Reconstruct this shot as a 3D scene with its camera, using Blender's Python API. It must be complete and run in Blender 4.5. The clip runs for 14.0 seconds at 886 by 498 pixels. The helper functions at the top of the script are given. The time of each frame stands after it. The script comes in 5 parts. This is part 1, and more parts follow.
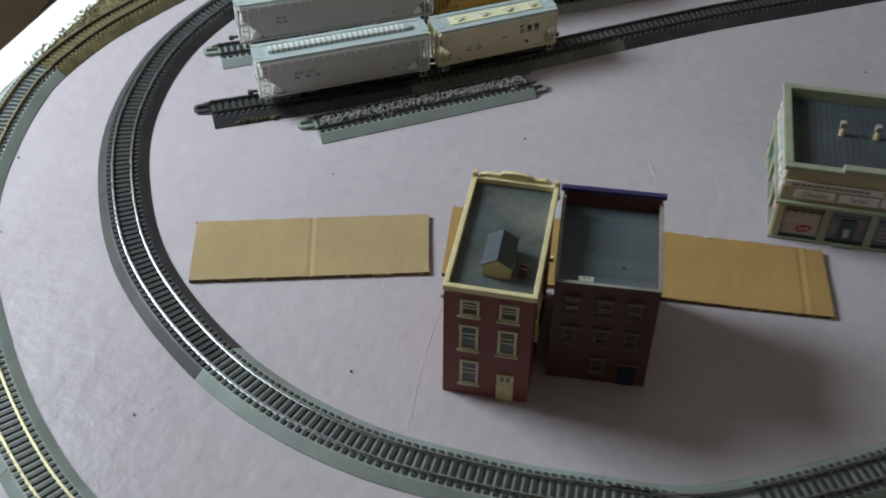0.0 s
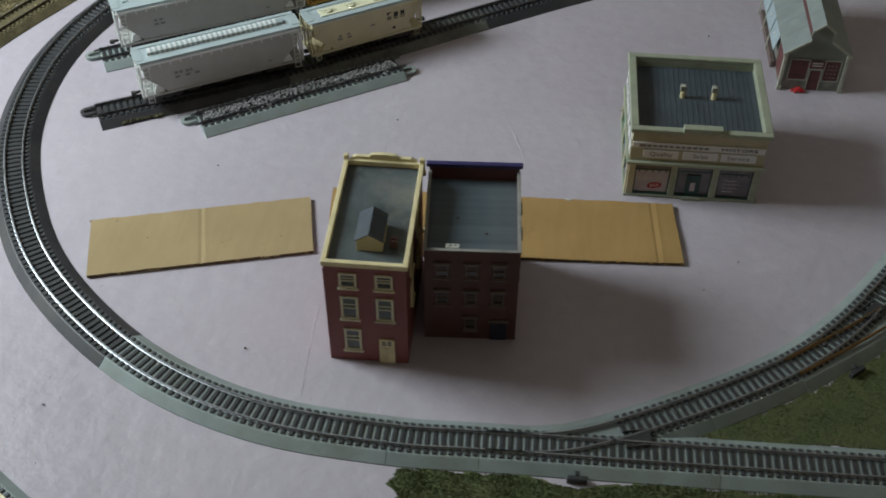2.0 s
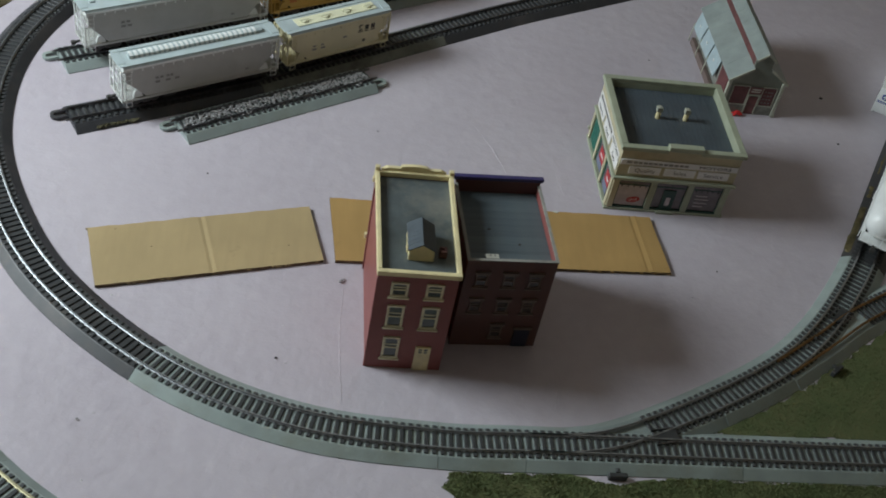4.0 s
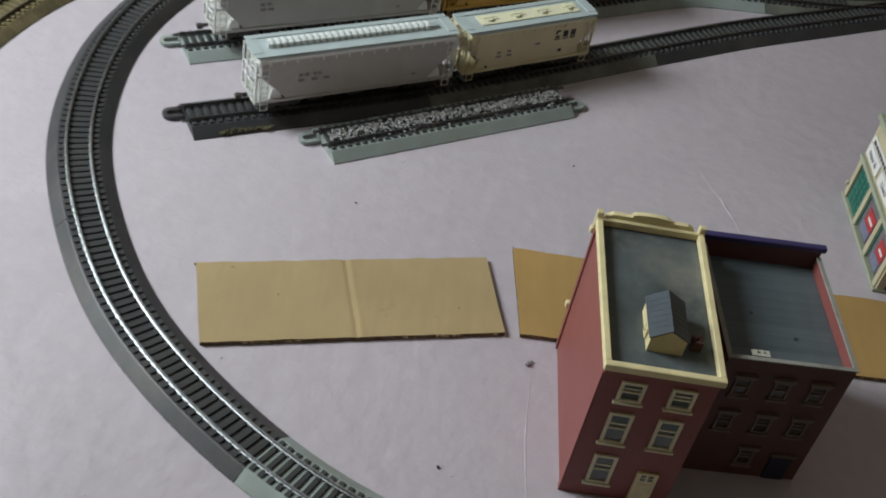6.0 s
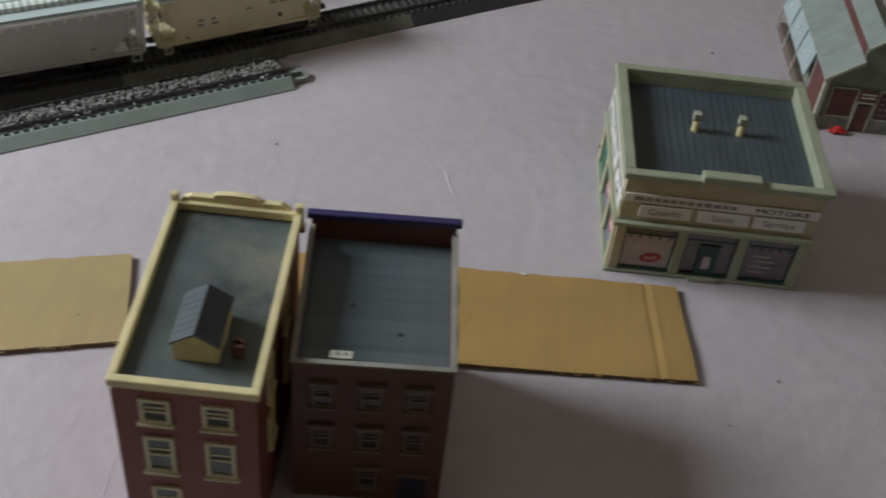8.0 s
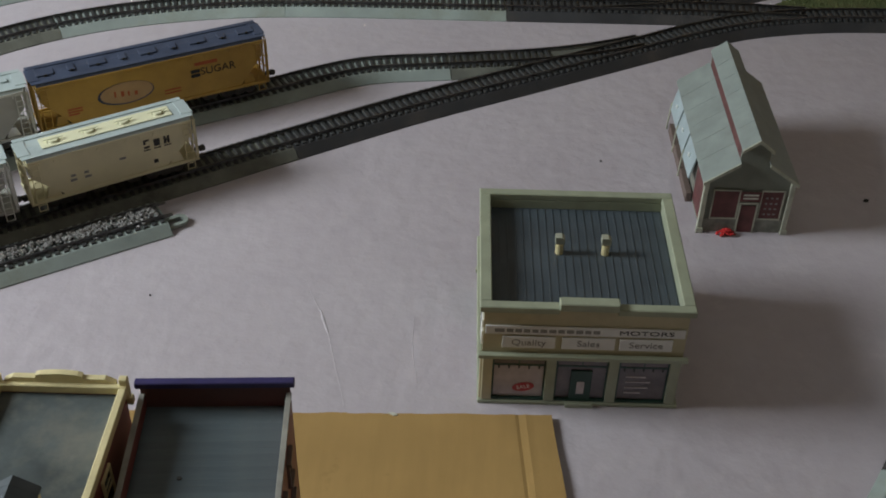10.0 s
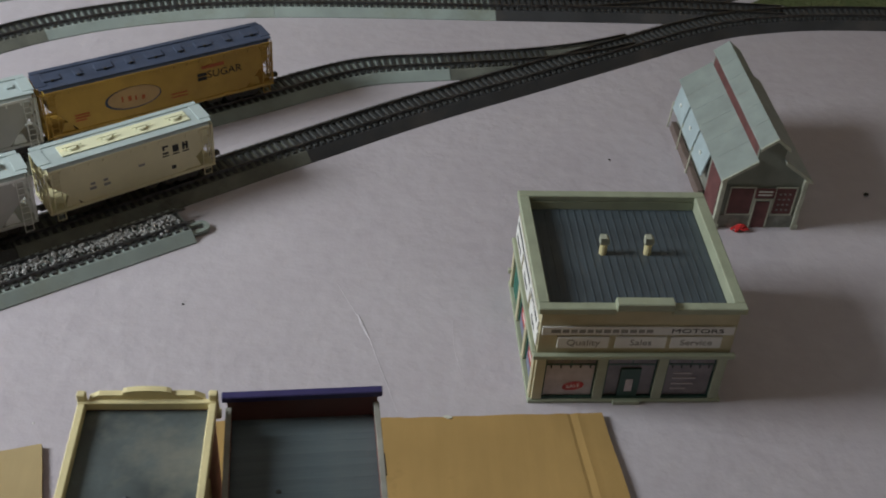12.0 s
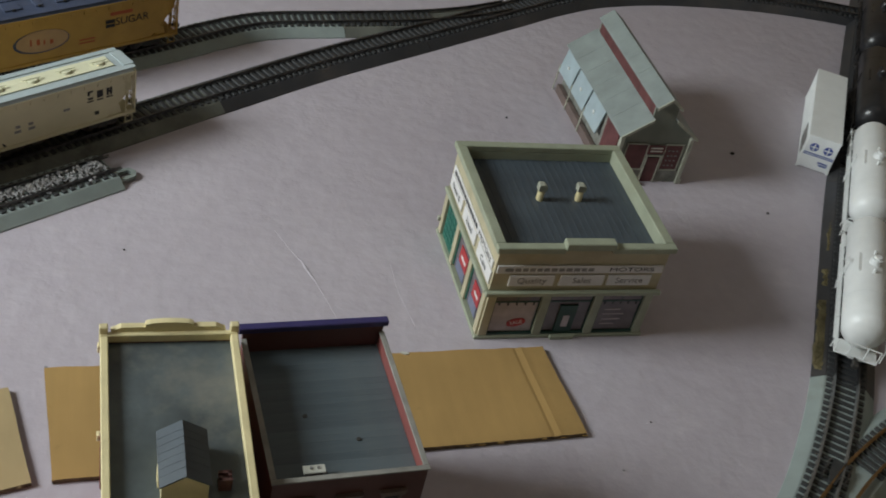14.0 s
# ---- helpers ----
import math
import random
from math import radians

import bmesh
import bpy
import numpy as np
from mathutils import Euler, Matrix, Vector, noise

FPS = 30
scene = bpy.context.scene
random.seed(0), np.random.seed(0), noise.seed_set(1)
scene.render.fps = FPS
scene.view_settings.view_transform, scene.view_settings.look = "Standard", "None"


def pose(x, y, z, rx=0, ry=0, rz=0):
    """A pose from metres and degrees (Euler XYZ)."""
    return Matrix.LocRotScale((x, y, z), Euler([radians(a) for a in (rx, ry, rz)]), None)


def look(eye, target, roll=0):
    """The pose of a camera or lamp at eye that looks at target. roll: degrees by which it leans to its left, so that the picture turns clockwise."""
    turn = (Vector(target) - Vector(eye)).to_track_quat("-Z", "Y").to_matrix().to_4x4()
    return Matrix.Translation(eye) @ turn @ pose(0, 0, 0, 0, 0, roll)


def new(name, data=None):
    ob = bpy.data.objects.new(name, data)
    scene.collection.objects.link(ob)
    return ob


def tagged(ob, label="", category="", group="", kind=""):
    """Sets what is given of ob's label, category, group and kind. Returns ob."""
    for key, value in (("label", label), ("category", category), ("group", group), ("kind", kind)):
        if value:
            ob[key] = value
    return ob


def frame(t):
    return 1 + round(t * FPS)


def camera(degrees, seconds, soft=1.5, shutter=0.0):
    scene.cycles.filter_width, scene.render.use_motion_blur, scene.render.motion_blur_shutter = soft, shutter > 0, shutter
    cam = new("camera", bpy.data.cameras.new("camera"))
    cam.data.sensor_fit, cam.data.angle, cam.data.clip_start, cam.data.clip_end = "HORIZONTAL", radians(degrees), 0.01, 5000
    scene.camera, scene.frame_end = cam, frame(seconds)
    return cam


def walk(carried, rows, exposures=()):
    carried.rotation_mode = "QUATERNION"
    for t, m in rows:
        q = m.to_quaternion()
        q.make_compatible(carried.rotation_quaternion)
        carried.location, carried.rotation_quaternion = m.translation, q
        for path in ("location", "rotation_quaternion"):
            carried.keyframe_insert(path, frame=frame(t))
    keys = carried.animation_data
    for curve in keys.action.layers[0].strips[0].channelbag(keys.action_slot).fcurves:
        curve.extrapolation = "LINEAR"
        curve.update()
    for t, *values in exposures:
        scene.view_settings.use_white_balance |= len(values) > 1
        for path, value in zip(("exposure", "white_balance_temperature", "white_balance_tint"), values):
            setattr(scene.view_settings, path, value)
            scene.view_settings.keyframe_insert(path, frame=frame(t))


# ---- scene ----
cam = camera(42, 14.0, soft=1.8, shutter=0.5)
PATH = [
    (0, (0.1083, -0.5709, 0.7086), (0.0131, -0.0738, 0.2250), 0.56),
    (0.5, (0.1633, -0.6320, 0.7748), (0.0639, -0.1368, 0.2901), 0.09),
    (1, (0.2283, -0.6245, 0.7631), (0.1337, -0.1281, 0.2787), -0.99),
    (1.5, (0.2321, -0.6291, 0.7530), (0.1455, -0.1323, 0.2676), -1.78),
    (2, (0.1510, -0.6228, 0.7623), (0.1068, -0.1285, 0.2686), 0.23),
    (4.5, (-0.1457, -0.6701, 0.7701), (-0.0378, -0.1639, 0.2988), 12.54),
    (5, (-0.2021, -0.6892, 0.7847), (-0.1064, -0.1740, 0.3204), 13.63),
    (5.5, (-0.1836, -0.5436, 0.6623), (-0.1171, -0.0255, 0.1963), 13.81),
    (6, (-0.1365, -0.4318, 0.5720), (-0.0940, 0.0869, 0.1038), 12.24),
    (6.5, (-0.1246, -0.3980, 0.5224), (-0.0832, 0.1339, 0.0691), 11.96),
    (7, (-0.0683, -0.3776, 0.5243), (-0.0463, 0.1513, 0.0662), 8.93),
    (7.5, (0.0358, -0.3497, 0.5221), (0.0501, 0.1728, 0.0565), 7.85),
    (8, (0.1374, -0.3297, 0.5214), (0.1440, 0.1849, 0.0470), 6.62),
    (8.5, (0.1832, -0.3198, 0.5312), (0.1845, 0.1984, 0.0605), 4.66),
    (9, (0.2346, -0.3077, 0.5442), (0.2260, 0.2258, 0.0911), 1.59),
    (11.5, (0.2030, -0.2873, 0.5481), (0.2030, 0.2629, 0.1153), 1.09),
    (12, (0.1348, -0.2891, 0.5528), (0.1910, 0.2527, 0.1132), 4.10),
    (12.5, (0.0770, -0.3012, 0.5507), (0.1884, 0.2342, 0.1138), 7.19),
    (13, (0.0295, -0.3032, 0.5448), (0.1988, 0.2197, 0.1113), 10.74),
    (13.5, (0.0066, -0.3099, 0.5461), (0.1914, 0.2066, 0.1113), 12.13),
    (14, (-0.0065, -0.3135, 0.5441), (0.1990, 0.1975, 0.1120), 14.07),
]
walk(cam, [(t, look(eye, target, roll)) for t, eye, target, roll in PATH],
     exposures=[(0, -0.04, 6380, 9), (5.0, -0.08, 6380, 9), (6.2, -0.10, 6680, 11), (8.0, 0.0, 6680, 11), (14.0, 0.0, 6680, 11)])

# ---------- light ----------
world = bpy.data.worlds.new("sky")
scene.world = world
world.use_nodes = True
wn = world.node_tree
sky = wn.nodes.new("ShaderNodeTexSky")
sky.sky_type, sky.sun_disc = "NISHITA", False
sky.sun_elevation, sky.sun_rotation = radians(38), radians(-86)
wn.links.new(sky.outputs[0], wn.nodes["Background"].inputs[0])
wn.nodes["Background"].inputs[1].default_value = 0.12

# daylight that enters by the window of the west wall
WIN = dict(x=-1.22, y0=0.06, y1=0.60, z0=0.60, z1=1.10)
win_light = bpy.data.lights.new("window_daylight", "AREA")
win_light.shape, win_light.size, win_light.size_y = "RECTANGLE", WIN["y1"] - WIN["y0"], WIN["z1"] - WIN["z0"]
win_light.energy, win_light.color = 26, (0.87, 0.97, 1.0)
wl = new("window_daylight", win_light)
wl.matrix_world = look((WIN["x"] + 0.02, (WIN["y0"] + WIN["y1"]) / 2, (WIN["z0"] + WIN["z1"]) / 2),
                       (0.10, 0.52, 0.0))
scene.view_settings.exposure = 0.0


# ---------- materials ----------
def node_mat(name, rough=0.6, metal=0.0, spec=0.5):
    m = bpy.data.materials.new(name)
    m.use_nodes = True
    b = m.node_tree.nodes["Principled BSDF"]
    b.inputs["Roughness"].default_value, b.inputs["Metallic"].default_value = rough, metal
    b.inputs["Specular IOR Level"].default_value = spec
    return m, m.node_tree, b


def rgb(c):
    return (c[0], c[1], c[2], 1.0)


def mix_col(t, fac, a, b):
    n = t.nodes.new("ShaderNodeMix")
    n.data_type = "RGBA"
    for sock, v in ((n.inputs[0], fac), (n.inputs[6], a), (n.inputs[7], b)):
        if isinstance(v, bpy.types.NodeSocket):
            t.links.new(v, sock)
        elif isinstance(v, (int, float)):
            sock.default_value = v
        else:
            sock.default_value = rgb(v)
    return n.outputs[2]


def noise_fac(t, scale, lo=0.4, hi=0.6, detail=4, rough=0.55, coords="Object", stretch=None):
    tc = t.nodes.new("ShaderNodeTexCoord")
    src = tc.outputs[coords]
    if stretch:
        mp = t.nodes.new("ShaderNodeMapping")
        mp.inputs["Scale"].default_value = stretch
        t.links.new(src, mp.inputs[0])
        src = mp.outputs[0]
    n = t.nodes.new("ShaderNodeTexNoise")
    n.inputs["Scale"].default_value, n.inputs["Detail"].default_value = scale, detail
    n.inputs["Roughness"].default_value = rough
    t.links.new(src, n.inputs["Vector"])
    r = t.nodes.new("ShaderNodeMapRange")
    r.inputs[1].default_value, r.inputs[2].default_value = lo, hi
    t.links.new(n.outputs[0], r.inputs[0])
    return r.outputs[0], n.outputs[0]


def bump(t, b, height, strength=0.3, dist=0.001, chain=None):
    n = t.nodes.new("ShaderNodeBump")
    n.inputs["Strength"].default_value, n.inputs["Distance"].default_value = strength, dist
    t.links.new(height, n.inputs["Height"])
    if chain:
        t.links.new(chain, n.inputs["Normal"])
    t.links.new(n.outputs[0], b.inputs["Normal"])
    return n.outputs[0]


def plain(name, c, rough=0.5, metal=0.0, var=0.25, scale=60, grain=400, bumps=0.15, dist=0.0004, dirt=None, dirt_amt=0.4, spec=0.5):
    """A painted or moulded surface: a base colour, soft large variation, fine grain and a little dirt."""
    m, t, b = node_mat(name, rough, metal, spec)
    f1, _ = noise_fac(t, scale, 0.3, 0.7)
    f2, raw = noise_fac(t, grain, 0.3, 0.7, detail=3)
    dark = tuple(v * (1 - var) for v in c)
    col = mix_col(t, f1, dark, tuple(min(1, v * (1 + var * 0.5)) for v in c))
    g = t.nodes.new("ShaderNodeMath")
    g.operation, g.inputs[1].default_value = "MULTIPLY", var * 0.6
    t.links.new(f2, g.inputs[0])
    col = mix_col(t, g.outputs[0], col, dark)
    if dirt:
        f3, _ = noise_fac(t, scale * 0.6, 0.5, 0.68, detail=6, rough=0.7)
        g2 = t.nodes.new("ShaderNodeMath")
        g2.operation, g2.inputs[1].default_value = "MULTIPLY", dirt_amt
        t.links.new(f3, g2.inputs[0])
        col = mix_col(t, g2.outputs[0], col, dirt)
    t.links.new(col, b.inputs["Base Color"])
    if bumps:
        bump(t, b, raw, bumps, dist)
    return m


def foam_mat():
    m, t, b = node_mat("pink_foam", 0.42, 0, 0.5)
    f1, _ = noise_fac(t, 3.5, 0.35, 0.65, detail=5)
    f2, r2 = noise_fac(t, 70, 0.35, 0.7, detail=5, rough=0.6)
    f3, _ = noise_fac(t, 22, 0.6, 0.72, detail=6, rough=0.65)
    col = mix_col(t, f1, (0.445, 0.398, 0.445), (0.505, 0.458, 0.505))
    g = t.nodes.new("ShaderNodeMath")
    g.operation, g.inputs[1].default_value = "MULTIPLY", 0.35
    t.links.new(f2, g.inputs[0])
    col = mix_col(t, g.outputs[0], col, (0.56, 0.52, 0.56))
    g3 = t.nodes.new("ShaderNodeMath")
    g3.operation, g3.inputs[1].default_value = "MULTIPLY", 0.30
    t.links.new(f3, g3.inputs[0])
    col = mix_col(t, g3.outputs[0], col, (0.64, 0.59, 0.62))
    t.links.new(col, b.inputs["Base Color"])
    fr, _ = noise_fac(t, 16, 0.3, 0.75, detail=5)
    rr = t.nodes.new("ShaderNodeMapRange")
    rr.inputs[3].default_value, rr.inputs[4].default_value = 0.50, 0.27
    t.links.new(fr, rr.inputs[0])
    t.links.new(rr.outputs[0], b.inputs["Roughness"])
    _, big = noise_fac(t, 62, detail=3)
    n1 = bump(t, b, big, 0.50, 0.0024)
    _, fine = noise_fac(t, 420, detail=3)
    bump(t, b, fine, 0.15, 0.0004, n1)
    return m


M_FOAM = foam_mat()
M_GREYBED = plain("grey_roadbed_plastic", (0.30, 0.35, 0.335), 0.5, var=0.18, scale=25, dirt=(0.19, 0.20, 0.145), dirt_amt=0.5)
M_BLACKBED = plain("black_roadbed_plastic", (0.042, 0.043, 0.048), 0.47, var=0.3, scale=25, dirt=(0.10, 0.085, 0.075), dirt_amt=0.5)
M_GOLDRAIL = plain("brassy_nickel_rail", (0.46, 0.42, 0.27), 0.5, 1.0, var=0.2, scale=80, dirt=(0.24, 0.20, 0.13), dirt_amt=0.35)
M_TIE = plain("black_plastic_tie", (0.045, 0.047, 0.048), 0.5, var=0.3, scale=90, bumps=0.3)
M_RAIL = plain("nickel_silver_rail", (0.44, 0.46, 0.48), 0.44, 1.0, var=0.2, scale=80, dirt=(0.30, 0.29, 0.27), dirt_amt=0.35)
M_DULLRAIL = plain("dull_steel_rail", (0.22, 0.22, 0.23), 0.4, 1.0, var=0.4, scale=60, dirt=(0.10, 0.06, 0.04), dirt_amt=0.6)


# ---------- building blocks ----------
def mesh_of(name, bm, mat, smooth=False):
    me = bpy.data.meshes.new(name)
    bmesh.ops.recalc_face_normals(bm, faces=bm.faces)
    bm.to_mesh(me)
    bm.free()
    for mt in (mat if isinstance(mat, (list, tuple)) else [mat]):
        me.materials.append(mt)
    if smooth:
        for p in me.polygons:
            p.use_smooth = True
    return me


def part(name, bm, mat, parent=None, label="", smooth=False, at=None):
    ob = new(name, mesh_of(name, bm, mat, smooth))
    if parent is not None:
        ob.parent = parent
    if at is not None:
        ob.matrix_basis = at
    if label:
        ob["label"] = label
    return ob


def thing(name, m, label, category, group="", kind=""):
    ob = new(name)
    ob.empty_display_size = 0.02
    ob.matrix_basis = m
    return tagged(ob, label, category, group, kind)


def add_box(bm, x0, x1, y0, y1, z0, z1, bevel=0.0, mat=0, rot=None):
    r = bmesh.ops.create_cube(bm, size=1.0)
    vs = r["verts"]
    for v in vs:
        v.co = Vector(((x0 + x1) / 2 + v.co.x * (x1 - x0), (y0 + y1) / 2 + v.co.y * (y1 - y0), (z0 + z1) / 2 + v.co.z * (z1 - z0)))
    fs = {f for v in vs for f in v.link_faces}
    if bevel > 0:
        es = list({e for v in vs for e in v.link_edges})
        r2 = bmesh.ops.bevel(bm, geom=es, offset=bevel, segments=1, affect="EDGES", profile=0.7)
        fs = set(r2["faces"]) | {f for f in fs if f.is_valid}
        vs = list({v for f in fs for v in f.verts})
    for f in fs:
        if f.is_valid:
            f.material_index = mat
    if rot is not None:
        bmesh.ops.transform(bm, matrix=rot, verts=vs)
    return vs


def box(x0, x1, y0, y1, z0, z1, bevel=0.0):
    bm = bmesh.new()
    add_box(bm, x0, x1, y0, y1, z0, z1, bevel)
    return bm


def add_rod(bm, a, b, r, n=8, r2=None):
    a, b = Vector(a), Vector(b)
    d = b - a
    m = Matrix.Translation((a + b) / 2) @ d.to_track_quat("Z", "Y").to_matrix().to_4x4()
    return bmesh.ops.create_cone(bm, cap_ends=True, segments=n, radius1=r, radius2=r if r2 is None else r2, depth=d.length, matrix=m)["verts"]


def rod(a, b, r, n=8, r2=None):
    bm = bmesh.new()
    add_rod(bm, a, b, r, n, r2)
    return bm


def prism(outline, d0, d1, axis="y"):
    """A solid from a closed outline; axis is the way it is drawn out."""
    bm = bmesh.new()
    def put(p, d):
        return {"y": (p[0], d, p[1]), "x": (d, p[0], p[1]), "z": (p[0], p[1], d)}[axis]
    a = [bm.verts.new(put(p, d0)) for p in outline]
    b = [bm.verts.new(put(p, d1)) for p in outline]
    n = len(outline)
    bm.faces.new(a)
    bm.faces.new(b[::-1])
    for i in range(n):
        bm.faces.new((a[i], a[(i + 1) % n], b[(i + 1) % n], b[i]))
    return bm


def text_mesh(name, words, size, mat, parent, m, label="", extrude=0.00015, align="CENTER", squeeze=1.0):
    cu = bpy.data.curves.new(name, "FONT")
    cu.body, cu.size, cu.align_x, cu.align_y, cu.extrude = words, size, align, "CENTER", extrude
    tmp = bpy.data.objects.new(name, cu)
    scene.collection.objects.link(tmp)
    me = bpy.data.meshes.new_from_object(tmp.evaluated_get(bpy.context.evaluated_depsgraph_get()))
    bpy.data.objects.remove(tmp)
    me.name = name
    me.materials.clear()
    me.materials.append(mat)
    ob = new(name, me)
    ob.parent = parent
    ob.matrix_basis = m @ Matrix.Diagonal((squeeze, 1, 1, 1))
    if label:
        ob["label"] = label
    return ob


# ---------- track ----------
def spline(pts, step=0.004):
    """Points at even steps along a smooth line through pts."""
    p = [Vector((a, b, 0)) for a, b in pts]
    p = [p[0] * 2 - p[1]] + p + [p[-1] * 2 - p[-2]]
    dense = []
    for i in range(1, len(p) - 2):
        n = max(4, int((p[i + 1] - p[i]).length / 0.002))
        for k in range(n):
            t = k / n
            a, b, c, d = p[i - 1], p[i], p[i + 1], p[i + 2]
            dense.append(0.5 * ((2 * b) + (c - a) * t + (2 * a - 5 * b + 4 * c - d) * t * t + (3 * b - a - 3 * c + d) * t ** 3))
    dense.append(p[-2])
    arr = np.array([(v.x, v.y) for v in dense])
    for _ in range(12):
        arr[1:-1] = (arr[:-2] + 2 * arr[1:-1] + arr[2:]) / 4
    s = np.concatenate([[0], np.cumsum(np.linalg.norm(np.diff(arr, axis=0), axis=1))])
    q = np.linspace(0, s[-1], max(2, int(round(s[-1] / step)) + 1))
    return np.stack([np.interp(q, s, arr[:, 0]), np.interp(q, s, arr[:, 1])], 1), q


def normals(line):
    d = np.gradient(line, axis=0)
    d /= np.linalg.norm(d, axis=1, keepdims=True)
    return d, np.stack([-d[:, 1], d[:, 0]], 1)


def sweep(line, profile, origin, closed=True):
    """Draws a cross-section (sideways, up) along a plan line."""
    _, nrm = normals(line)
    bm = bmesh.new()
    rows = []
    for p, n in zip(line, nrm):
        rows.append([bm.verts.new((p[0] + n[0] * u - origin[0], p[1] + n[1] * u - origin[1], w)) for u, w in profile])
    k = len(profile)
    for a, b in zip(rows[:-1], rows[1:]):
        for i in range(k if closed else k - 1):
            bm.faces.new((a[i], a[(i + 1) % k], b[(i + 1) % k], b[i]))
    if closed:
        bm.faces.new(rows[0])
        bm.faces.new(rows[-1][::-1])
    return bm


BED = [(-0.0238, 0.0), (-0.0237, 0.0010), (-0.0160, 0.0069), (-0.0152, 0.0073), (0.0152, 0.0073), (0.0160, 0.0069), (0.0237, 0.0010), (0.0238, 0.0)]


def rail_profile(u):
    z = 0.0085
    return [(u - 0.0012, z), (u + 0.0012, z), (u + 0.0012, z + 0.0004), (u + 0.0004, z + 0.0007), (u + 0.0004, z + 0.0018),
            (u + 0.0006, z + 0.0020), (u + 0.0006, z + 0.0026), (u - 0.0006, z + 0.0026), (u - 0.0006, z + 0.0020), (u - 0.0004, z + 0.0018), (u - 0.0004, z + 0.0007), (u - 0.0012, z + 0.0004)]


def tie_mesh(name, length, mat, width=0.0036):
    bm = bmesh.new()
    add_box(bm, -width / 2, width / 2, -length / 2, length / 2, 0.0068, 0.0086, 0.0003)
    for u in (-0.0096, -0.0069, 0.0069, 0.0096):
        add_box(bm, -0.0009, 0.0009, u - 0.0007, u + 0.0007, 0.0085, 0.0091)
    return mesh_of(name, bm, mat)


TIES = {}


def put_ties(parent, line, origin, mat, length=0.0285, gap=0.0067, skip=None):
    s = np.concatenate([[0], np.cumsum(np.linalg.norm(np.diff(line, axis=0), axis=1))])
    d, _ = normals(line)
    n = max(1, int(round(s[-1] / gap)))
    key = (mat.name, round(length, 4))
    if key not in TIES:
        TIES[key] = tie_mesh("tie", length, mat)
    for i in range(n):
        q = (i + 0.5) * s[-1] / n
        x, y = np.interp(q, s, line[:, 0]), np.interp(q, s, line[:, 1])
        if skip is not None and skip(x, y):
            continue
        dx, dy = np.interp(q, s, d[:, 0]), np.interp(q, s, d[:, 1])
        ob = new("tie", TIES[key])
        ob.parent = parent
        ob.matrix_basis = pose(x - origin[0], y - origin[1], 0, 0, 0, math.degrees(math.atan2(dy, dx)))


def track_piece(line, bed, tie, rail, label, group, bed_drop=0.0, skip=None, tongue=0):
    o = line[len(line) // 2]
    t = thing("track_section", pose(o[0], o[1], 0), label, "model track", group)
    prof = [(u, max(0.0, w - bed_drop)) for u, w in BED]
    part("roadbed", sweep(line, prof, o), bed, t)
    for u in (-0.0088, 0.0088):
        part("rail", sweep(line, rail_profile(u), o), rail, t)
    put_ties(t, line, o, tie, skip=skip)
    d, n = normals(line)
    for end in ((0,) if tongue == 1 else (-1,) if tongue == 2 else (0, -1) if tongue == 3 else ()):
        p, dd, nn = line[end], d[end] * (-1 if end == 0 else 1), n[end] * (-1 if end == 0 else 1)
        ang = math.degrees(math.atan2(dd[1], dd[0]))
        bm = bmesh.new()
        # a flat loop: straight arms and a rounded end, one closed band
        outer = [(0.0, -0.0065)] + [(0.010 + 0.0065 * math.cos(q), 0.0065 * math.sin(q)) for q in (math.pi * (k / 10 - 0.5) for k in range(11))] + [(0.0, 0.0065)]
        inner = [(0.0, -0.0030)] + [(0.010 + 0.0030 * math.cos(q), 0.0030 * math.sin(q)) for q in (math.pi * (k / 10 - 0.5) for k in range(11))] + [(0.0, 0.0030)]
        ring_verts = [[bm.verts.new((x, y - 0.0105, z)) for x, y in row] for row in (outer, inner) for z in (0.001, 0.004)]
        ol, oh, il, ih = ring_verts
        for k in range(len(outer) - 1):
            for q in ((oh[k], oh[k + 1], ih[k + 1], ih[k]), (ol[k + 1], ol[k], il[k], il[k + 1]), (ol[k], ol[k + 1], oh[k + 1], oh[k]), (il[k + 1], il[k], ih[k], ih[k + 1])):
                bm.faces.new(q)
        for k in (0, -1):
            bm.faces.new((ol[k], oh[k], ih[k], il[k]))
        part("joiner_tongue", bm, bed, t, at=pose(p[0] - o[0], p[1] - o[1], 0, 0, 0, ang))
        for u in (-0.0088, 0.0088):
            part("rail_joiner", box(-0.004, 0.006, u - 0.0015, u + 0.0015, 0.0083, 0.0099, 0.0004), M_DULLRAIL, t, at=pose(p[0] - o[0], p[1] - o[1], 0, 0, 0, ang))
    return t


def cut(line, cuts):
    """Splits a line at the given distances."""
    s = np.concatenate([[0], np.cumsum(np.linalg.norm(np.diff(line, axis=0), axis=1))])
    out = []
    for a, b in zip([0] + cuts, cuts + [s[-1]]):
        q = np.linspace(a + 0.0002, b - 0.0002, max(3, int((b - a) / 0.004)))
        out.append(np.stack([np.interp(q, s, line[:, 0]), np.interp(q, s, line[:, 1])], 1))
    return out


def arc_at(line, x, y):
    s = np.concatenate([[0], np.cumsum(np.linalg.norm(np.diff(line, axis=0), axis=1))])
    return float(s[np.argmin((line[:, 0] - x) ** 2 + (line[:, 1] - y) ** 2)])


def far_from(line, d):
    return lambda x, y: np.min((line[:, 0] - x) ** 2 + (line[:, 1] - y) ** 2) < d * d


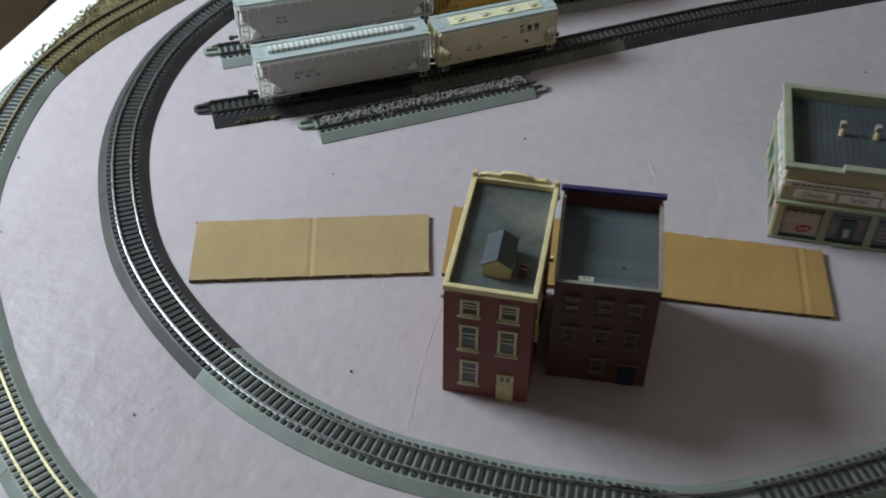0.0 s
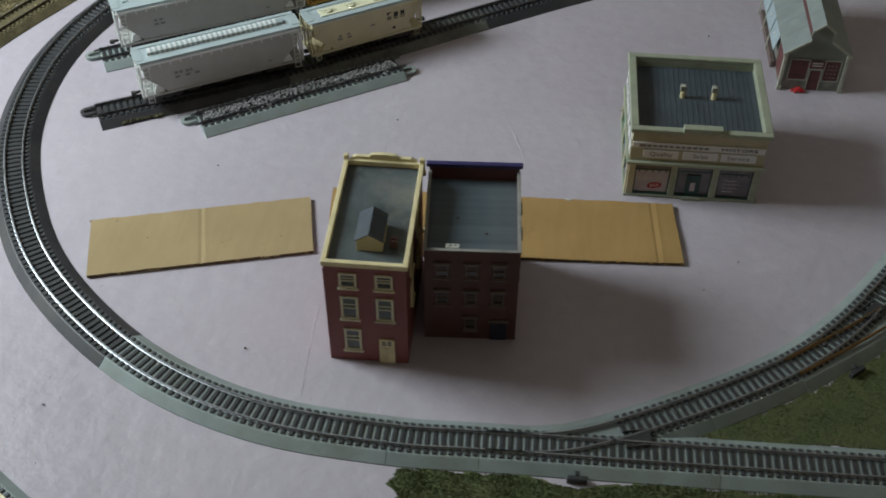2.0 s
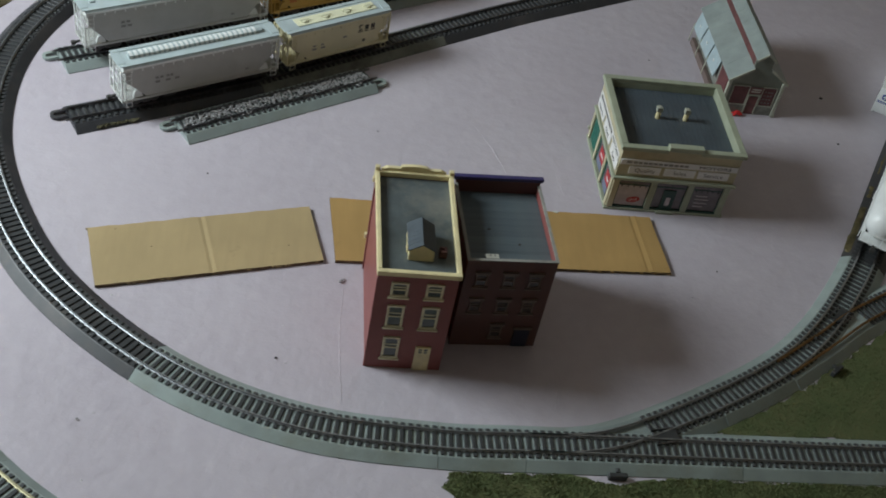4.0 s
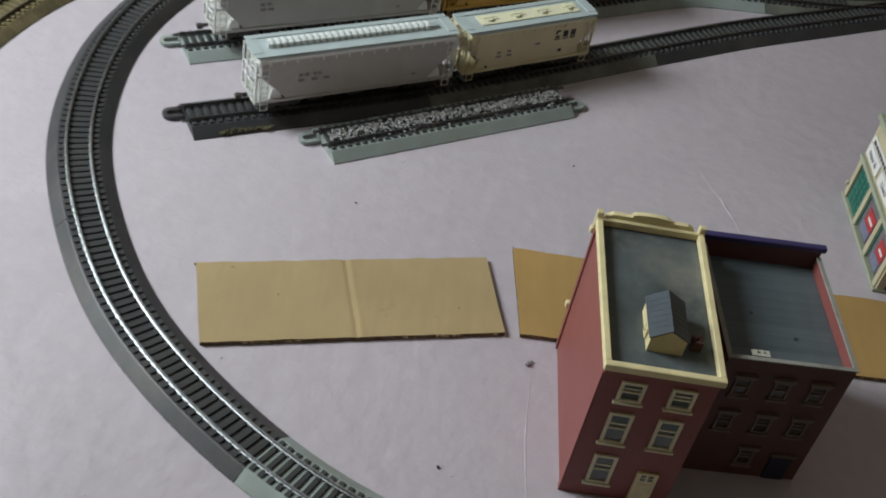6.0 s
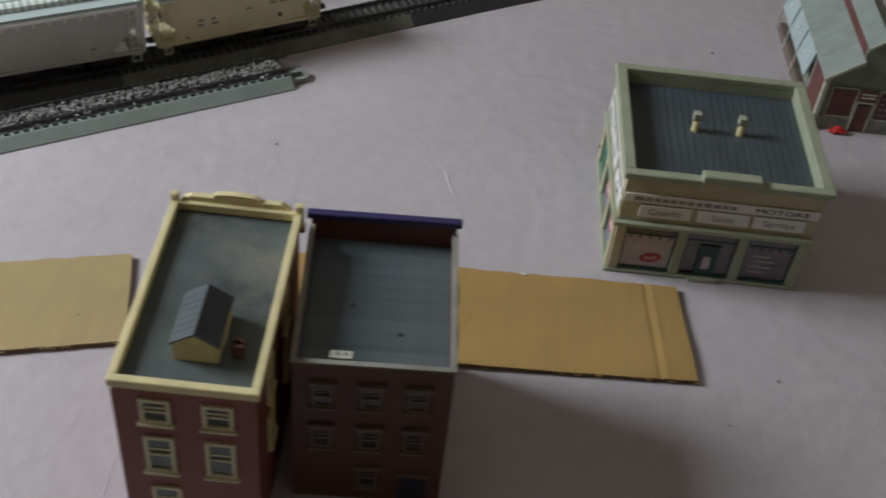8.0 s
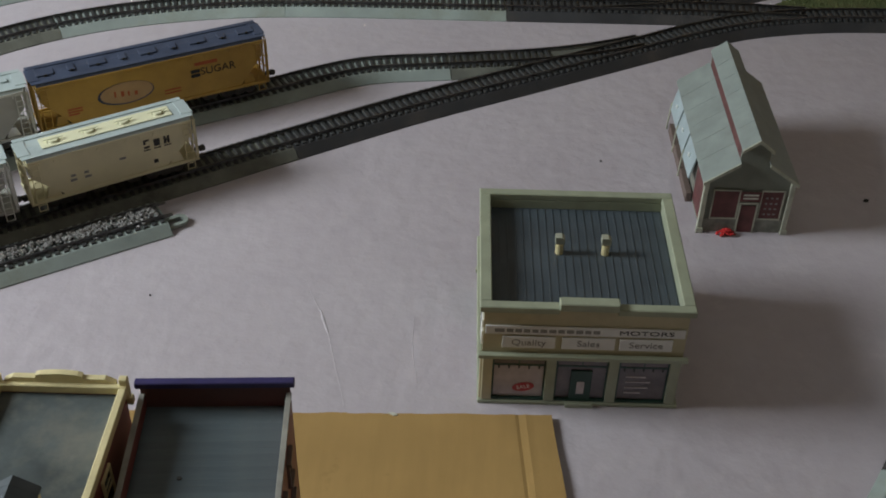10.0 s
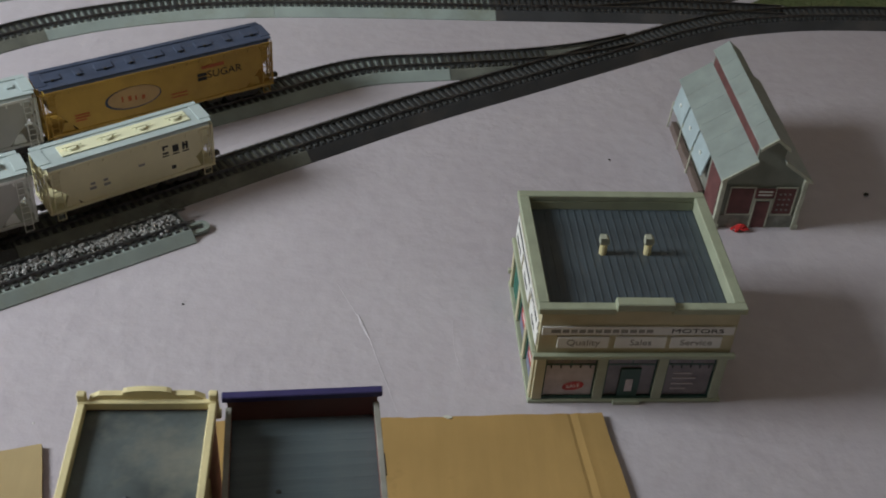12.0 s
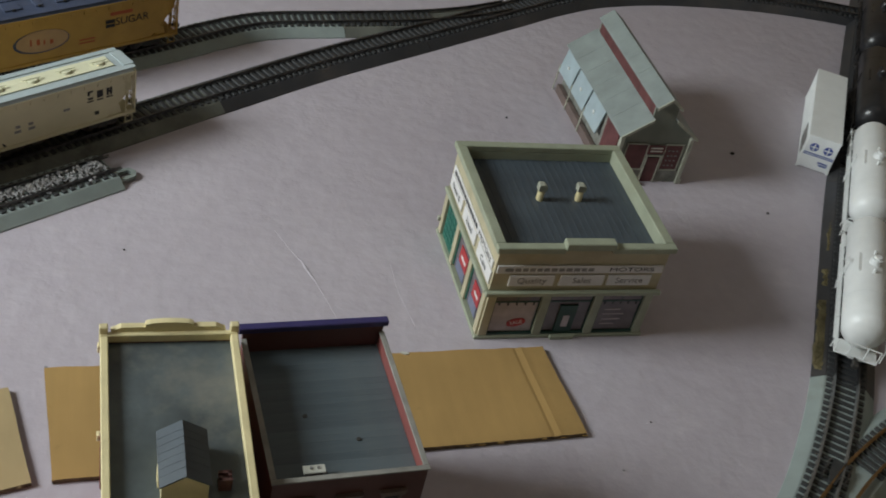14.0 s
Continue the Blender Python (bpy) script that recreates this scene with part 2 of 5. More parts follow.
CURVE = [(-0.3730, 0.4269), (-0.3802, 0.3452), (-0.3684, 0.2550), (-0.3355, 0.1680), (-0.2873, 0.0876), (-0.2184, 0.0181), (-0.1382, -0.0359), (-0.0426, -0.0701)]
INNER = ([(0.5844, 0.7793), (0.4860, 0.7847), (0.2792, 0.7837), (0.0550, 0.7798), (-0.0667, 0.7589), (-0.1610, 0.7204), (-0.2368, 0.6632), (-0.2971, 0.5888), (-0.3447, 0.5101)]
         + CURVE + [(0.0653, -0.0812), (0.1373, -0.0804), (0.3118, -0.0790), (0.4654, -0.0772), (0.7205, -0.0728), (1.0206, -0.0667)])
OUTER = [(0.9293, 0.8758), (0.8293, 0.8708), (0.6797, 0.8648), (0.5819, 0.8659), (0.5114, 0.8738), (0.3859, 0.8784), (0.1893, 0.8741), (-0.0078, 0.8570), (-0.1233, 0.8344), (-0.1897, 0.8123), (-0.2553, 0.7744), (-0.3156, 0.6945),
         (-0.3661, 0.6140), (-0.4069, 0.5385), (-0.4438, 0.4719), (-0.4727, 0.4108), (-0.4926, 0.3387), (-0.4961, 0.2880), (-0.4885, 0.2155), (-0.4685, 0.1318), (-0.4298, 0.0456), (-0.3731, -0.0360), (-0.3286, -0.0891), (-0.2870, -0.1302),
         (-0.2484, -0.1613), (-0.1911, -0.1964), (-0.0972, -0.2342), (0.0068, -0.2515), (0.1622, -0.2590), (0.5235, -0.2618)]
SIDING1 = [(-0.2977, 0.3016), (-0.1137, 0.3970), (0.0910, 0.5253), (0.1938, 0.5889), (0.2971, 0.6452), (0.4094, 0.7066), (0.4677, 0.7384), (0.5338, 0.7644), (0.6335, 0.7793), (0.7825, 0.7727), (0.9846, 0.7218)]
SIDING2 = [(-0.3239, 0.4012), (-0.1806, 0.4767), (0.0490, 0.6007), (0.0936, 0.6266), (0.1479, 0.6525), (0.2232, 0.6644), (0.3013, 0.6762), (0.3604, 0.6914), (0.4093, 0.7112)]
DIVERGE = [(0.1373, -0.0804), (0.1784, -0.0790), (0.2242, -0.0674), (0.3041, -0.0292), (0.3854, 0.0188), (0.4369, 0.0633), (0.4826, 0.1175), (0.5267, 0.1813), (0.5929, 0.2936), (0.6642, 0.4122), (0.8146, 0.6518), (0.9366, 0.8417)]
BRANCH = [(0.3884, 0.0188), (0.4401, 0.0563), (0.4995, 0.0996), (0.5889, 0.1447), (0.7576, 0.2041), (1.0049, 0.2632)]
CROSSOVER = [(0.3186, 0.7839), (0.3679, 0.7861), (0.4364, 0.7974), (0.4948, 0.8187), (0.5430, 0.8435), (0.5917, 0.8639)]
FARLINE = [(0.4840, 1.0057), (0.5819, 0.9809), (0.6484, 0.9629), (0.7143, 0.9328), (0.8293, 0.8908), (0.9796, 0.8417)]


def build_tracks():
    li, _ = spline(INNER)
    marks = [arc_at(li, 0.2792, 0.7837), arc_at(li, 0.0550, 0.7798), arc_at(li, -0.1610, 0.7204), arc_at(li, -0.3060, 0.6057), arc_at(li, -0.4062, 0.3503), arc_at(li, -0.3425, 0.1651),
             arc_at(li, -0.1866, -0.0206), arc_at(li, 0.0602, -0.0812), arc_at(li, 0.1322, -0.0804), arc_at(li, 0.3220, -0.0789), arc_at(li, 0.5573, -0.0759)]
    looks = [1, 0, 0, 2, 1, 1, 1, 0, 0, 0, 0, 0]
    for seg, dark in zip(cut(li, marks), looks):
        track_piece(seg, (M_GREYBED, M_BLACKBED, M_OLDBED)[dark], M_TIE, M_DULLRAIL if seg[0][1] > 0.6 else M_RAIL,
                    "curved model track on black plastic roadbed" if dark else "model track on grey plastic roadbed", "inner loop track")
    lo, _ = spline(OUTER)
    marks = [arc_at(lo, 0.3859, 0.8784), arc_at(lo, -0.0078, 0.8570), arc_at(lo, -0.2753, 0.7509), arc_at(lo, -0.4926, 0.3387), arc_at(lo, -0.4400, 0.0684), arc_at(lo, -0.2870, -0.1302), arc_at(lo, -0.0972, -0.2342), arc_at(lo, 0.1622, -0.2590)]
    for k, seg in enumerate(cut(lo, marks)):
        earth = k == 3
        track_piece(seg, M_EARTHBED if earth else M_BLACKBED if k == 0 else M_GREYBED, M_EARTHTIE if earth else M_TIE, M_EARTHRAIL if earth else M_DULLRAIL if k < 3 else M_GOLDRAIL,
                    "curved model track painted over with tan earth" if earth else "curved model track on grey plastic roadbed", "outer loop track")
    lc, _ = spline(CROSSOVER)
    track_piece(lc, M_BLACKBED, M_TIE, M_DULLRAIL, "crossover track between two far turnouts", "", bed_drop=0.0008, skip=lambda x, y: far_from(li, 0.02)(x, y) or far_from(lo, 0.02)(x, y))
    lf, _ = spline(FARLINE)
    for k, seg in enumerate(cut(lf, [arc_at(lf, 0.7143, 0.9328)])):
        track_piece(seg, M_BLACKBED if k else M_GREYBED, M_TIE, M_DULLRAIL, "model track on black plastic roadbed" if k else "model track on grey plastic roadbed", "far track", bed_drop=0.0002)
    l1, _ = spline(SIDING1)
    marks = [arc_at(l1, -0.1187, 0.3970), arc_at(l1, 0.0910, 0.5253), arc_at(l1, 0.2971, 0.6433), arc_at(l1, 0.5338, 0.7654), arc_at(l1, 0.7823, 0.7773)]
    for k, seg in enumerate(cut(l1, marks)):
        track_piece(seg, M_OLDBED if k == 1 else M_BLACKBED, M_TIE, M_DULLRAIL, "straight siding track with weathered roadbed" if k < 2 else "model track on black plastic roadbed", "siding track", tongue=1 if k == 0 else 0, bed_drop=0.0002 if k > 2 else 0)
    l2, _ = spline(SIDING2)
    marks = [arc_at(l2, -0.1053, 0.5143), arc_at(l2, 0.2232, 0.6644)]
    for k, seg in enumerate(cut(l2, marks)):
        track_piece(seg, M_GREYBED if k < 2 else M_OLDBED, M_TIE, M_DULLRAIL, "siding track on grey plastic roadbed" if k < 2 else "turnout leg with mossy green roadbed", "siding track",
                    bed_drop=0.0004 if k == 2 else 0.0, skip=far_from(l1, 0.020) if k == 2 else None, tongue=1 if k == 0 else 0)
    ld, _ = spline(DIVERGE)
    marks = [arc_at(ld, 0.3102, -0.0261), arc_at(ld, 0.4399, 0.0633), arc_at(ld, 0.5139, 0.1743), arc_at(ld, 0.6581, 0.4141)]
    for k, seg in enumerate(cut(ld, marks)):
        track_piece(seg, M_BLACKBED if k >= 3 else M_GREYBED, M_TIE, M_RAIL if k < 3 else M_DULLRAIL, "model turnout leg on grey plastic roadbed" if k < 3 else "siding track on black roadbed with earth scatter", "east curve track",
                    bed_drop=0.0004 if k == 0 else 0.0, skip=far_from(li, 0.020) if k == 0 else None)
    lb, _ = spline(BRANCH)
    for k, seg in enumerate(cut(lb, [arc_at(lb, 0.5889, 0.1447)])):
        track_piece(seg, M_GREYBED, M_TIE, M_BRASS if k == 0 else M_RAIL, "turnout branch with orange tinted rails", "east curve track",
                    bed_drop=0.0006 if k == 0 else 0.0, skip=far_from(ld, 0.020) if k == 0 else None)
    a, b = Vector((-0.1884, 0.2992)), Vector((0.0077, 0.4177))
    a, b = (a + b) / 2 - (b - a).normalized() * 0.1143, (a + b) / 2 + (b - a).normalized() * 0.1143
    lt, _ = spline([(a.x, a.y), (b.x, b.y)])
    t = track_piece(lt, M_GREYBED, M_TIE, M_DULLRAIL, "loose straight track filled with grey stone ballast", "", tongue=3)
    bm = bmesh.new()
    rnd = random.Random(4)
    d = (b - a).normalized()
    c = (a + b) / 2
    for i in range(900):
        s, u = rnd.uniform(-0.110, 0.110), rnd.gauss(0, 0.0045)
        if abs(u) > 0.0125 or abs(abs(u) - 0.0088) < 0.0012:
            continue
        p = d * s + Vector((-d.y, d.x)) * u
        r = rnd.uniform(0.0008, 0.0016)
        m = Matrix.Translation((p.x, p.y, 0.0086 + r * 0.7 + rnd.random() * 0.0012 * (abs(u) < 0.006))) @ Euler((rnd.random() * 6, rnd.random() * 6, 0)).to_matrix().to_4x4() @ Matrix.Diagonal((1, 0.8, 0.7, 1))
        bmesh.ops.create_icosphere(bm, subdivisions=1, radius=r, matrix=m) if i % 3 else bmesh.ops.create_cube(bm, size=r * 1.6, matrix=m)
    tagged(part("ballast", bm, M_BALLAST, t, "loose grey and white stone ballast", at=pose(c.x - lt[len(lt) // 2][0], c.y - lt[len(lt) // 2][1], 0)), kind="stuff")
    # turnout fittings: switch machine covers, frogs, throw bars
    for x, y, a in ((0.2099, -0.1061, 0), (0.4443, 0.0241, 40)):
        t = thing("switch_machine", pose(x, y, 0, 0, 0, a), "small black switch machine cover beside the roadbed", "switch machine", "switch machines")
        part("cover", box(-0.008, 0.008, -0.0022, 0.0022, 0.0, 0.0062, 0.0006), M_TIE, t)
        part("throw_lever", box(-0.002, 0.002, 0.0018, 0.006, 0.0058, 0.0072, 0.0004), M_TIE, t)
    for x, y, a in ((0.2560, -0.0671, 11), (0.4664, 0.0895, 44)):
        t = thing("frog", pose(x, y, 0.0084, 0, 0, a), "black plastic turnout frog between the rails", "track part", "turnout frogs")
        part("frog_casting", prism([(-0.012, -0.002), (0.0, -0.0045), (0.012, -0.0055), (0.012, 0.0055), (0.0, 0.0045), (-0.012, 0.002)], 0.0, 0.0024, "z"), M_TIE, t)
        for u in (-0.0075, 0.0075):
            part("guard_rail", box(-0.010, 0.010, u - 0.0005, u + 0.0005, 0.0, 0.0025), M_DULLRAIL, t)
    for x, y in ((0.1802, -0.0718), (0.1806, -0.0866), (0.2192, -0.0695), (0.4181, 0.0462), (0.4309, 0.0583)):
        tagged(part("rail_pin", rod((x, y, 0.0085), (x, y, 0.0106), 0.0012, 10), M_RAIL), "shiny metal pin between the turnout rails", "pin", "turnout pins")


# ---------- more materials ----------
def grass_mat():
    m, t, b = node_mat("green_turf", 0.95, 0, 0.2)
    f1, _ = noise_fac(t, 28, 0.35, 0.65, detail=5)
    f2, raw = noise_fac(t, 600, 0.3, 0.7, detail=3)
    col = mix_col(t, f1, (0.078, 0.094, 0.040), (0.135, 0.128, 0.062))
    col = mix_col(t, f2, col, (0.100, 0.128, 0.054))
    t.links.new(col, b.inputs["Base Color"])
    bump(t, b, raw, 0.5, 0.001)
    return m


def card_mat(name, c):
    m, t, b = node_mat(name, 0.85, 0, 0.25)
    f1, _ = noise_fac(t, 12, 0.3, 0.7, detail=4)
    f2, raw = noise_fac(t, 160, 0.3, 0.7, detail=4, stretch=(1, 0.12, 1))
    f3, _ = noise_fac(t, 55, 0.62, 0.75, detail=5, rough=0.7)
    col = mix_col(t, f1, tuple(v * 0.88 for v in c), tuple(v * 1.08 for v in c))
    g = t.nodes.new("ShaderNodeMath")
    g.operation, g.inputs[1].default_value = "MULTIPLY", 0.3
    t.links.new(f2, g.inputs[0])
    col = mix_col(t, g.outputs[0], col, tuple(v * 0.75 for v in c))
    col = mix_col(t, f3, col, tuple(v * 0.8 for v in c))
    t.links.new(col, b.inputs["Base Color"])
    bump(t, b, raw, 0.25, 0.0004)
    return m


def brick_mat(name, c, mortar, rough=0.5):
    m, t, b = node_mat(name, rough, 0, 0.4)
    tc = t.nodes.new("ShaderNodeTexCoord")
    sx = t.nodes.new("ShaderNodeSeparateXYZ")
    t.links.new(tc.outputs["Object"], sx.inputs[0])
    ad = t.nodes.new("ShaderNodeMath")
    ad.operation = "ADD"
    t.links.new(sx.outputs[0], ad.inputs[0])
    t.links.new(sx.outputs[1], ad.inputs[1])
    cb = t.nodes.new("ShaderNodeCombineXYZ")
    t.links.new(ad.outputs[0], cb.inputs[0])
    t.links.new(sx.outputs[2], cb.inputs[1])
    br = t.nodes.new("ShaderNodeTexBrick")
    br.inputs["Scale"].default_value = 1.0
    br.inputs["Brick Width"].default_value, br.inputs["Row Height"].default_value = 0.0026, 0.00085
    br.inputs["Mortar Size"].default_value = 0.00012
    br.inputs["Color1"].default_value, br.inputs["Color2"].default_value, br.inputs["Mortar"].default_value = rgb(c), rgb(tuple(v * 0.85 for v in c)), rgb(mortar)
    t.links.new(cb.outputs[0], br.inputs["Vector"])
    f1, _ = noise_fac(t, 40, 0.3, 0.7, detail=4)
    col = mix_col(t, f1, br.outputs[0], tuple(v * 0.8 for v in c))
    t.links.new(col, b.inputs["Base Color"])
    bump(t, b, br.outputs["Fac"], -0.25, 0.0002)
    return m


def glass_mat(name, c, rough=0.12):
    m, t, b = node_mat(name, rough, 0, 0.6)
    f1, _ = noise_fac(t, 60, 0.3, 0.7)
    t.links.new(mix_col(t, f1, c, tuple(v * 0.6 for v in c)), b.inputs["Base Color"])
    return m


M_EARTHBED = plain("tan_earth_scatter", (0.19, 0.155, 0.075), 0.95, var=0.5, scale=45, grain=600, bumps=0.8, dist=0.0015, dirt=(0.07, 0.065, 0.03), dirt_amt=0.8)
M_DARKEARTH = plain("dark_olive_scatter", (0.105, 0.092, 0.048), 0.95, var=0.5, scale=60, grain=600, bumps=0.8, dist=0.0015, dirt=(0.05, 0.05, 0.035), dirt_amt=0.8)
M_EARTHTIE = plain("earth_dusted_tie", (0.15, 0.125, 0.06), 0.95, var=0.5, scale=80)
M_EARTHRAIL = plain("earth_dusted_rail", (0.10, 0.08, 0.05), 0.7, 0.2, var=0.4)
M_OLDBED = plain("weathered_dark_roadbed", (0.165, 0.17, 0.145), 0.6, var=0.4, scale=30, dirt=(0.045, 0.045, 0.035), dirt_amt=0.8)
M_BRASS = plain("orange_tinted_rail", (0.42, 0.27, 0.13), 0.42, 1.0, var=0.3)
M_BALLAST = plain("stone_ballast", (0.52, 0.51, 0.51), 0.9, var=0.7, scale=700, bumps=0.2)
M_WALL = plain("cream_wall_paint", (0.79, 0.63, 0.43), 0.9, var=0.06, scale=2)
M_CEIL = plain("white_ceiling_paint", (0.84, 0.80, 0.74), 0.9, var=0.05, scale=2)
M_FLOOR = plain("dark_carpet", (0.07, 0.06, 0.055), 0.95, var=0.4, scale=20)
M_WHITE = plain("white_board", (0.80, 0.82, 0.80), 0.5, var=0.06, scale=8)
M_WOOD = plain("pine_table_wood", (0.32, 0.21, 0.11), 0.6, var=0.25, scale=15)
M_GRASS = grass_mat()
# left strip's cardboard: paler because the light falling on it is in the colour
M_CARD = card_mat("lit_corrugated_cardboard", (0.42, 0.318, 0.170))
M_CARDR = card_mat("brown_corrugated_cardboard", (0.42, 0.265, 0.10))
M_CARDEDGE = plain("cardboard_cut_edge", (0.20, 0.14, 0.08), 0.95, var=0.6, scale=300, bumps=0.6)
M_REDBRICK = brick_mat("red_plastic_brick", (0.275, 0.082, 0.073), (0.245, 0.085, 0.075))
M_BROWNBRICK = brick_mat("brown_red_plastic_brick", (0.135, 0.062, 0.055), (0.125, 0.065, 0.057))
M_CREAM = plain("cream_plastic_trim", (0.76, 0.66, 0.38), 0.5, var=0.14, scale=60, dirt=(0.42, 0.34, 0.20), dirt_amt=0.3)
M_CREAMPALE = plain("washed_cream_trim", (0.72, 0.67, 0.47), 0.55, var=0.15, scale=90, dirt=(0.42, 0.36, 0.24), dirt_amt=0.3)
M_ROOFGREY = plain("grey_painted_roof", (0.105, 0.125, 0.130), 0.36, var=0.45, scale=24, dirt=(0.24, 0.23, 0.19), dirt_amt=0.6)
M_ROOFDARK = plain("dark_slate_roof", (0.070, 0.088, 0.105), 0.42, var=0.25, scale=40)
def plank_mat():
    """Moulded roof planks: long streaks of worn paint, each board a little lighter or darker."""
    m, t, b = node_mat("blue_grey_roof_planks", 0.40, 0, 0.5)
    f1, raw = noise_fac(t, 90, 0.35, 0.68, detail=5, rough=0.65, stretch=(0.12, 1, 1))
    f2, _ = noise_fac(t, 26, 0.45, 0.7, detail=5)
    info = t.nodes.new("ShaderNodeObjectInfo")
    col = mix_col(t, info.outputs["Random"], (0.064, 0.086, 0.100), (0.098, 0.126, 0.142))
    for fac, amount, tone in ((f1, 0.45, (0.135, 0.160, 0.172)), (f2, 0.35, (0.155, 0.165, 0.160))):
        g = t.nodes.new("ShaderNodeMath")
        g.operation, g.inputs[1].default_value = "MULTIPLY", amount
        t.links.new(fac, g.inputs[0])
        col = mix_col(t, g.outputs[0], col, tone)
    t.links.new(col, b.inputs["Base Color"])
    bump(t, b, raw, 0.3, 0.0004)
    return m


M_ROOFB = plank_mat()
M_PARAPET = plain("grey_washed_parapet", (0.32, 0.31, 0.28), 0.6, var=0.35, scale=60)
M_NAVY = plain("purple_blue_paint", (0.045, 0.038, 0.13), 0.4, var=0.2)
M_DARKDOOR = plain("dark_blue_door_paint", (0.022, 0.022, 0.05), 0.5, var=0.2)
M_DARKTRIM = plain("dark_brown_trim", (0.17, 0.125, 0.11), 0.55, var=0.25)
M_GLASS = glass_mat("dull_window_glass", (0.125, 0.14, 0.135))
M_DARKGLASS = glass_mat("dark_window_glass", (0.075, 0.064, 0.064))
M_SHOWGLASS = glass_mat("showroom_glass", (0.19, 0.165, 0.18), 0.2)
M_OFFWHITE = plain("off_white_plastic", (0.62, 0.62, 0.55), 0.5, var=0.1)
M_TAN = plain("tan_stucco", (0.50, 0.450, 0.300), 0.6, var=0.15, scale=50, dirt=(0.30, 0.25, 0.14), dirt_amt=0.3)
M_SAGE = plain("sage_grey_trim", (0.34, 0.365, 0.27), 0.55, var=0.15, scale=60)
M_SIGN = plain("white_sign_card", (0.72, 0.71, 0.70), 0.6, var=0.06)
M_INK = plain("black_ink", (0.02, 0.02, 0.02), 0.6, var=0.1, bumps=0)
M_GREENDOOR = plain("dark_green_paint", (0.014, 0.055, 0.042), 0.45, var=0.2)
M_GARAGE = plain("teal_green_door", (0.025, 0.155, 0.115), 0.5, var=0.2)
M_POSTRED = plain("red_poster", (0.42, 0.035, 0.04), 0.5, var=0.2)
M_POSTBLUE = plain("blue_grey_poster", (0.17, 0.19, 0.27), 0.5, var=0.3, scale=200)
M_PALE = plain("pale_showroom_poster", (0.50, 0.44, 0.46), 0.5, var=0.2, scale=120)
M_TINROOF = plain("weathered_tin_roof", (0.275, 0.315, 0.305), 0.42, var=0.16, scale=45, dirt=(0.17, 0.19, 0.18), dirt_amt=0.3)
M_STATRED = plain("dark_red_paint", (0.135, 0.046, 0.045), 0.6, var=0.35, scale=90)
M_STONE = plain("grey_stone_wall", (0.25, 0.25, 0.22), 0.8, var=0.4, scale=130, bumps=0.5)
M_GABLE = plain("grey_green_board", (0.21, 0.225, 0.19), 0.6, var=0.15)
M_WASHED = plain("washed_out_trim", (0.45, 0.455, 0.37), 0.6, var=0.25, scale=120)
M_BLUEAWN = plain("pale_blue_awning", (0.38, 0.47, 0.50), 0.3, var=0.15)
M_HOPGREY = plain("light_grey_car_paint", (0.47, 0.475, 0.45), 0.5, var=0.08, scale=40, dirt=(0.33, 0.31, 0.27), dirt_amt=0.3)
M_ROOFPALE = plain("pale_blue_grey_roof", (0.42, 0.49, 0.50), 0.45, var=0.1, scale=60)
M_RIBWHITE = plain("white_hatch_plastic", (0.78, 0.80, 0.78), 0.45, var=0.08)
M_CARCREAM = plain("cream_car_paint", (0.70, 0.64, 0.42), 0.5, var=0.08, scale=50)
M_ROOFCREAM = plain("pale_cream_roof_paint", (0.74, 0.73, 0.52), 0.5, var=0.06)
M_YELLOW = plain("orange_yellow_car_paint", (0.53, 0.325, 0.065), 0.48, var=0.18, scale=40)
M_NAVYROOF = plain("navy_roof_paint", (0.058, 0.075, 0.125), 0.42, var=0.25, scale=60)
M_BLACK = plain("black_underframe", (0.045, 0.042, 0.038), 0.6, var=0.4, scale=100)
M_WHEEL = plain("dark_wheel_metal", (0.09, 0.08, 0.075), 0.4, 0.8, var=0.3)
M_TANKWHITE = plain("white_tank_paint", (0.86, 0.88, 0.87), 0.35, var=0.05, scale=60)
M_TANKBLACK = plain("black_tank_paint", (0.022, 0.022, 0.024), 0.3, var=0.25, scale=60)
M_FADED = plain("faded_lettering", (0.25, 0.24, 0.23), 0.6, var=0.1, bumps=0)
M_BLUELOGO = plain("blue_marking", (0.03, 0.07, 0.32), 0.5, var=0.1, bumps=0)
M_PINKOVAL = plain("pale_peach_oval", (0.52, 0.34, 0.17), 0.5, var=0.15)
M_RUST = plain("orange_red_marking", (0.45, 0.10, 0.03), 0.5, var=0.15)
M_FLOWER = plain("red_blossom", (0.62, 0.03, 0.03), 0.8, var=0.4, scale=300)
M_FOAMSCAR = plain("pale_scratched_foam", (0.53, 0.485, 0.53), 0.7, var=0.2, scale=200)
M_CRUMB = plain("dark_crumb", (0.05, 0.045, 0.04), 0.9, var=0.4)
M_GREYCRUMB = plain("grey_pebble", (0.36, 0.35, 0.35), 0.9, var=0.4)
M_FLECK = plain("pale_fleck", (0.60, 0.58, 0.58), 0.9, var=0.3, scale=30)


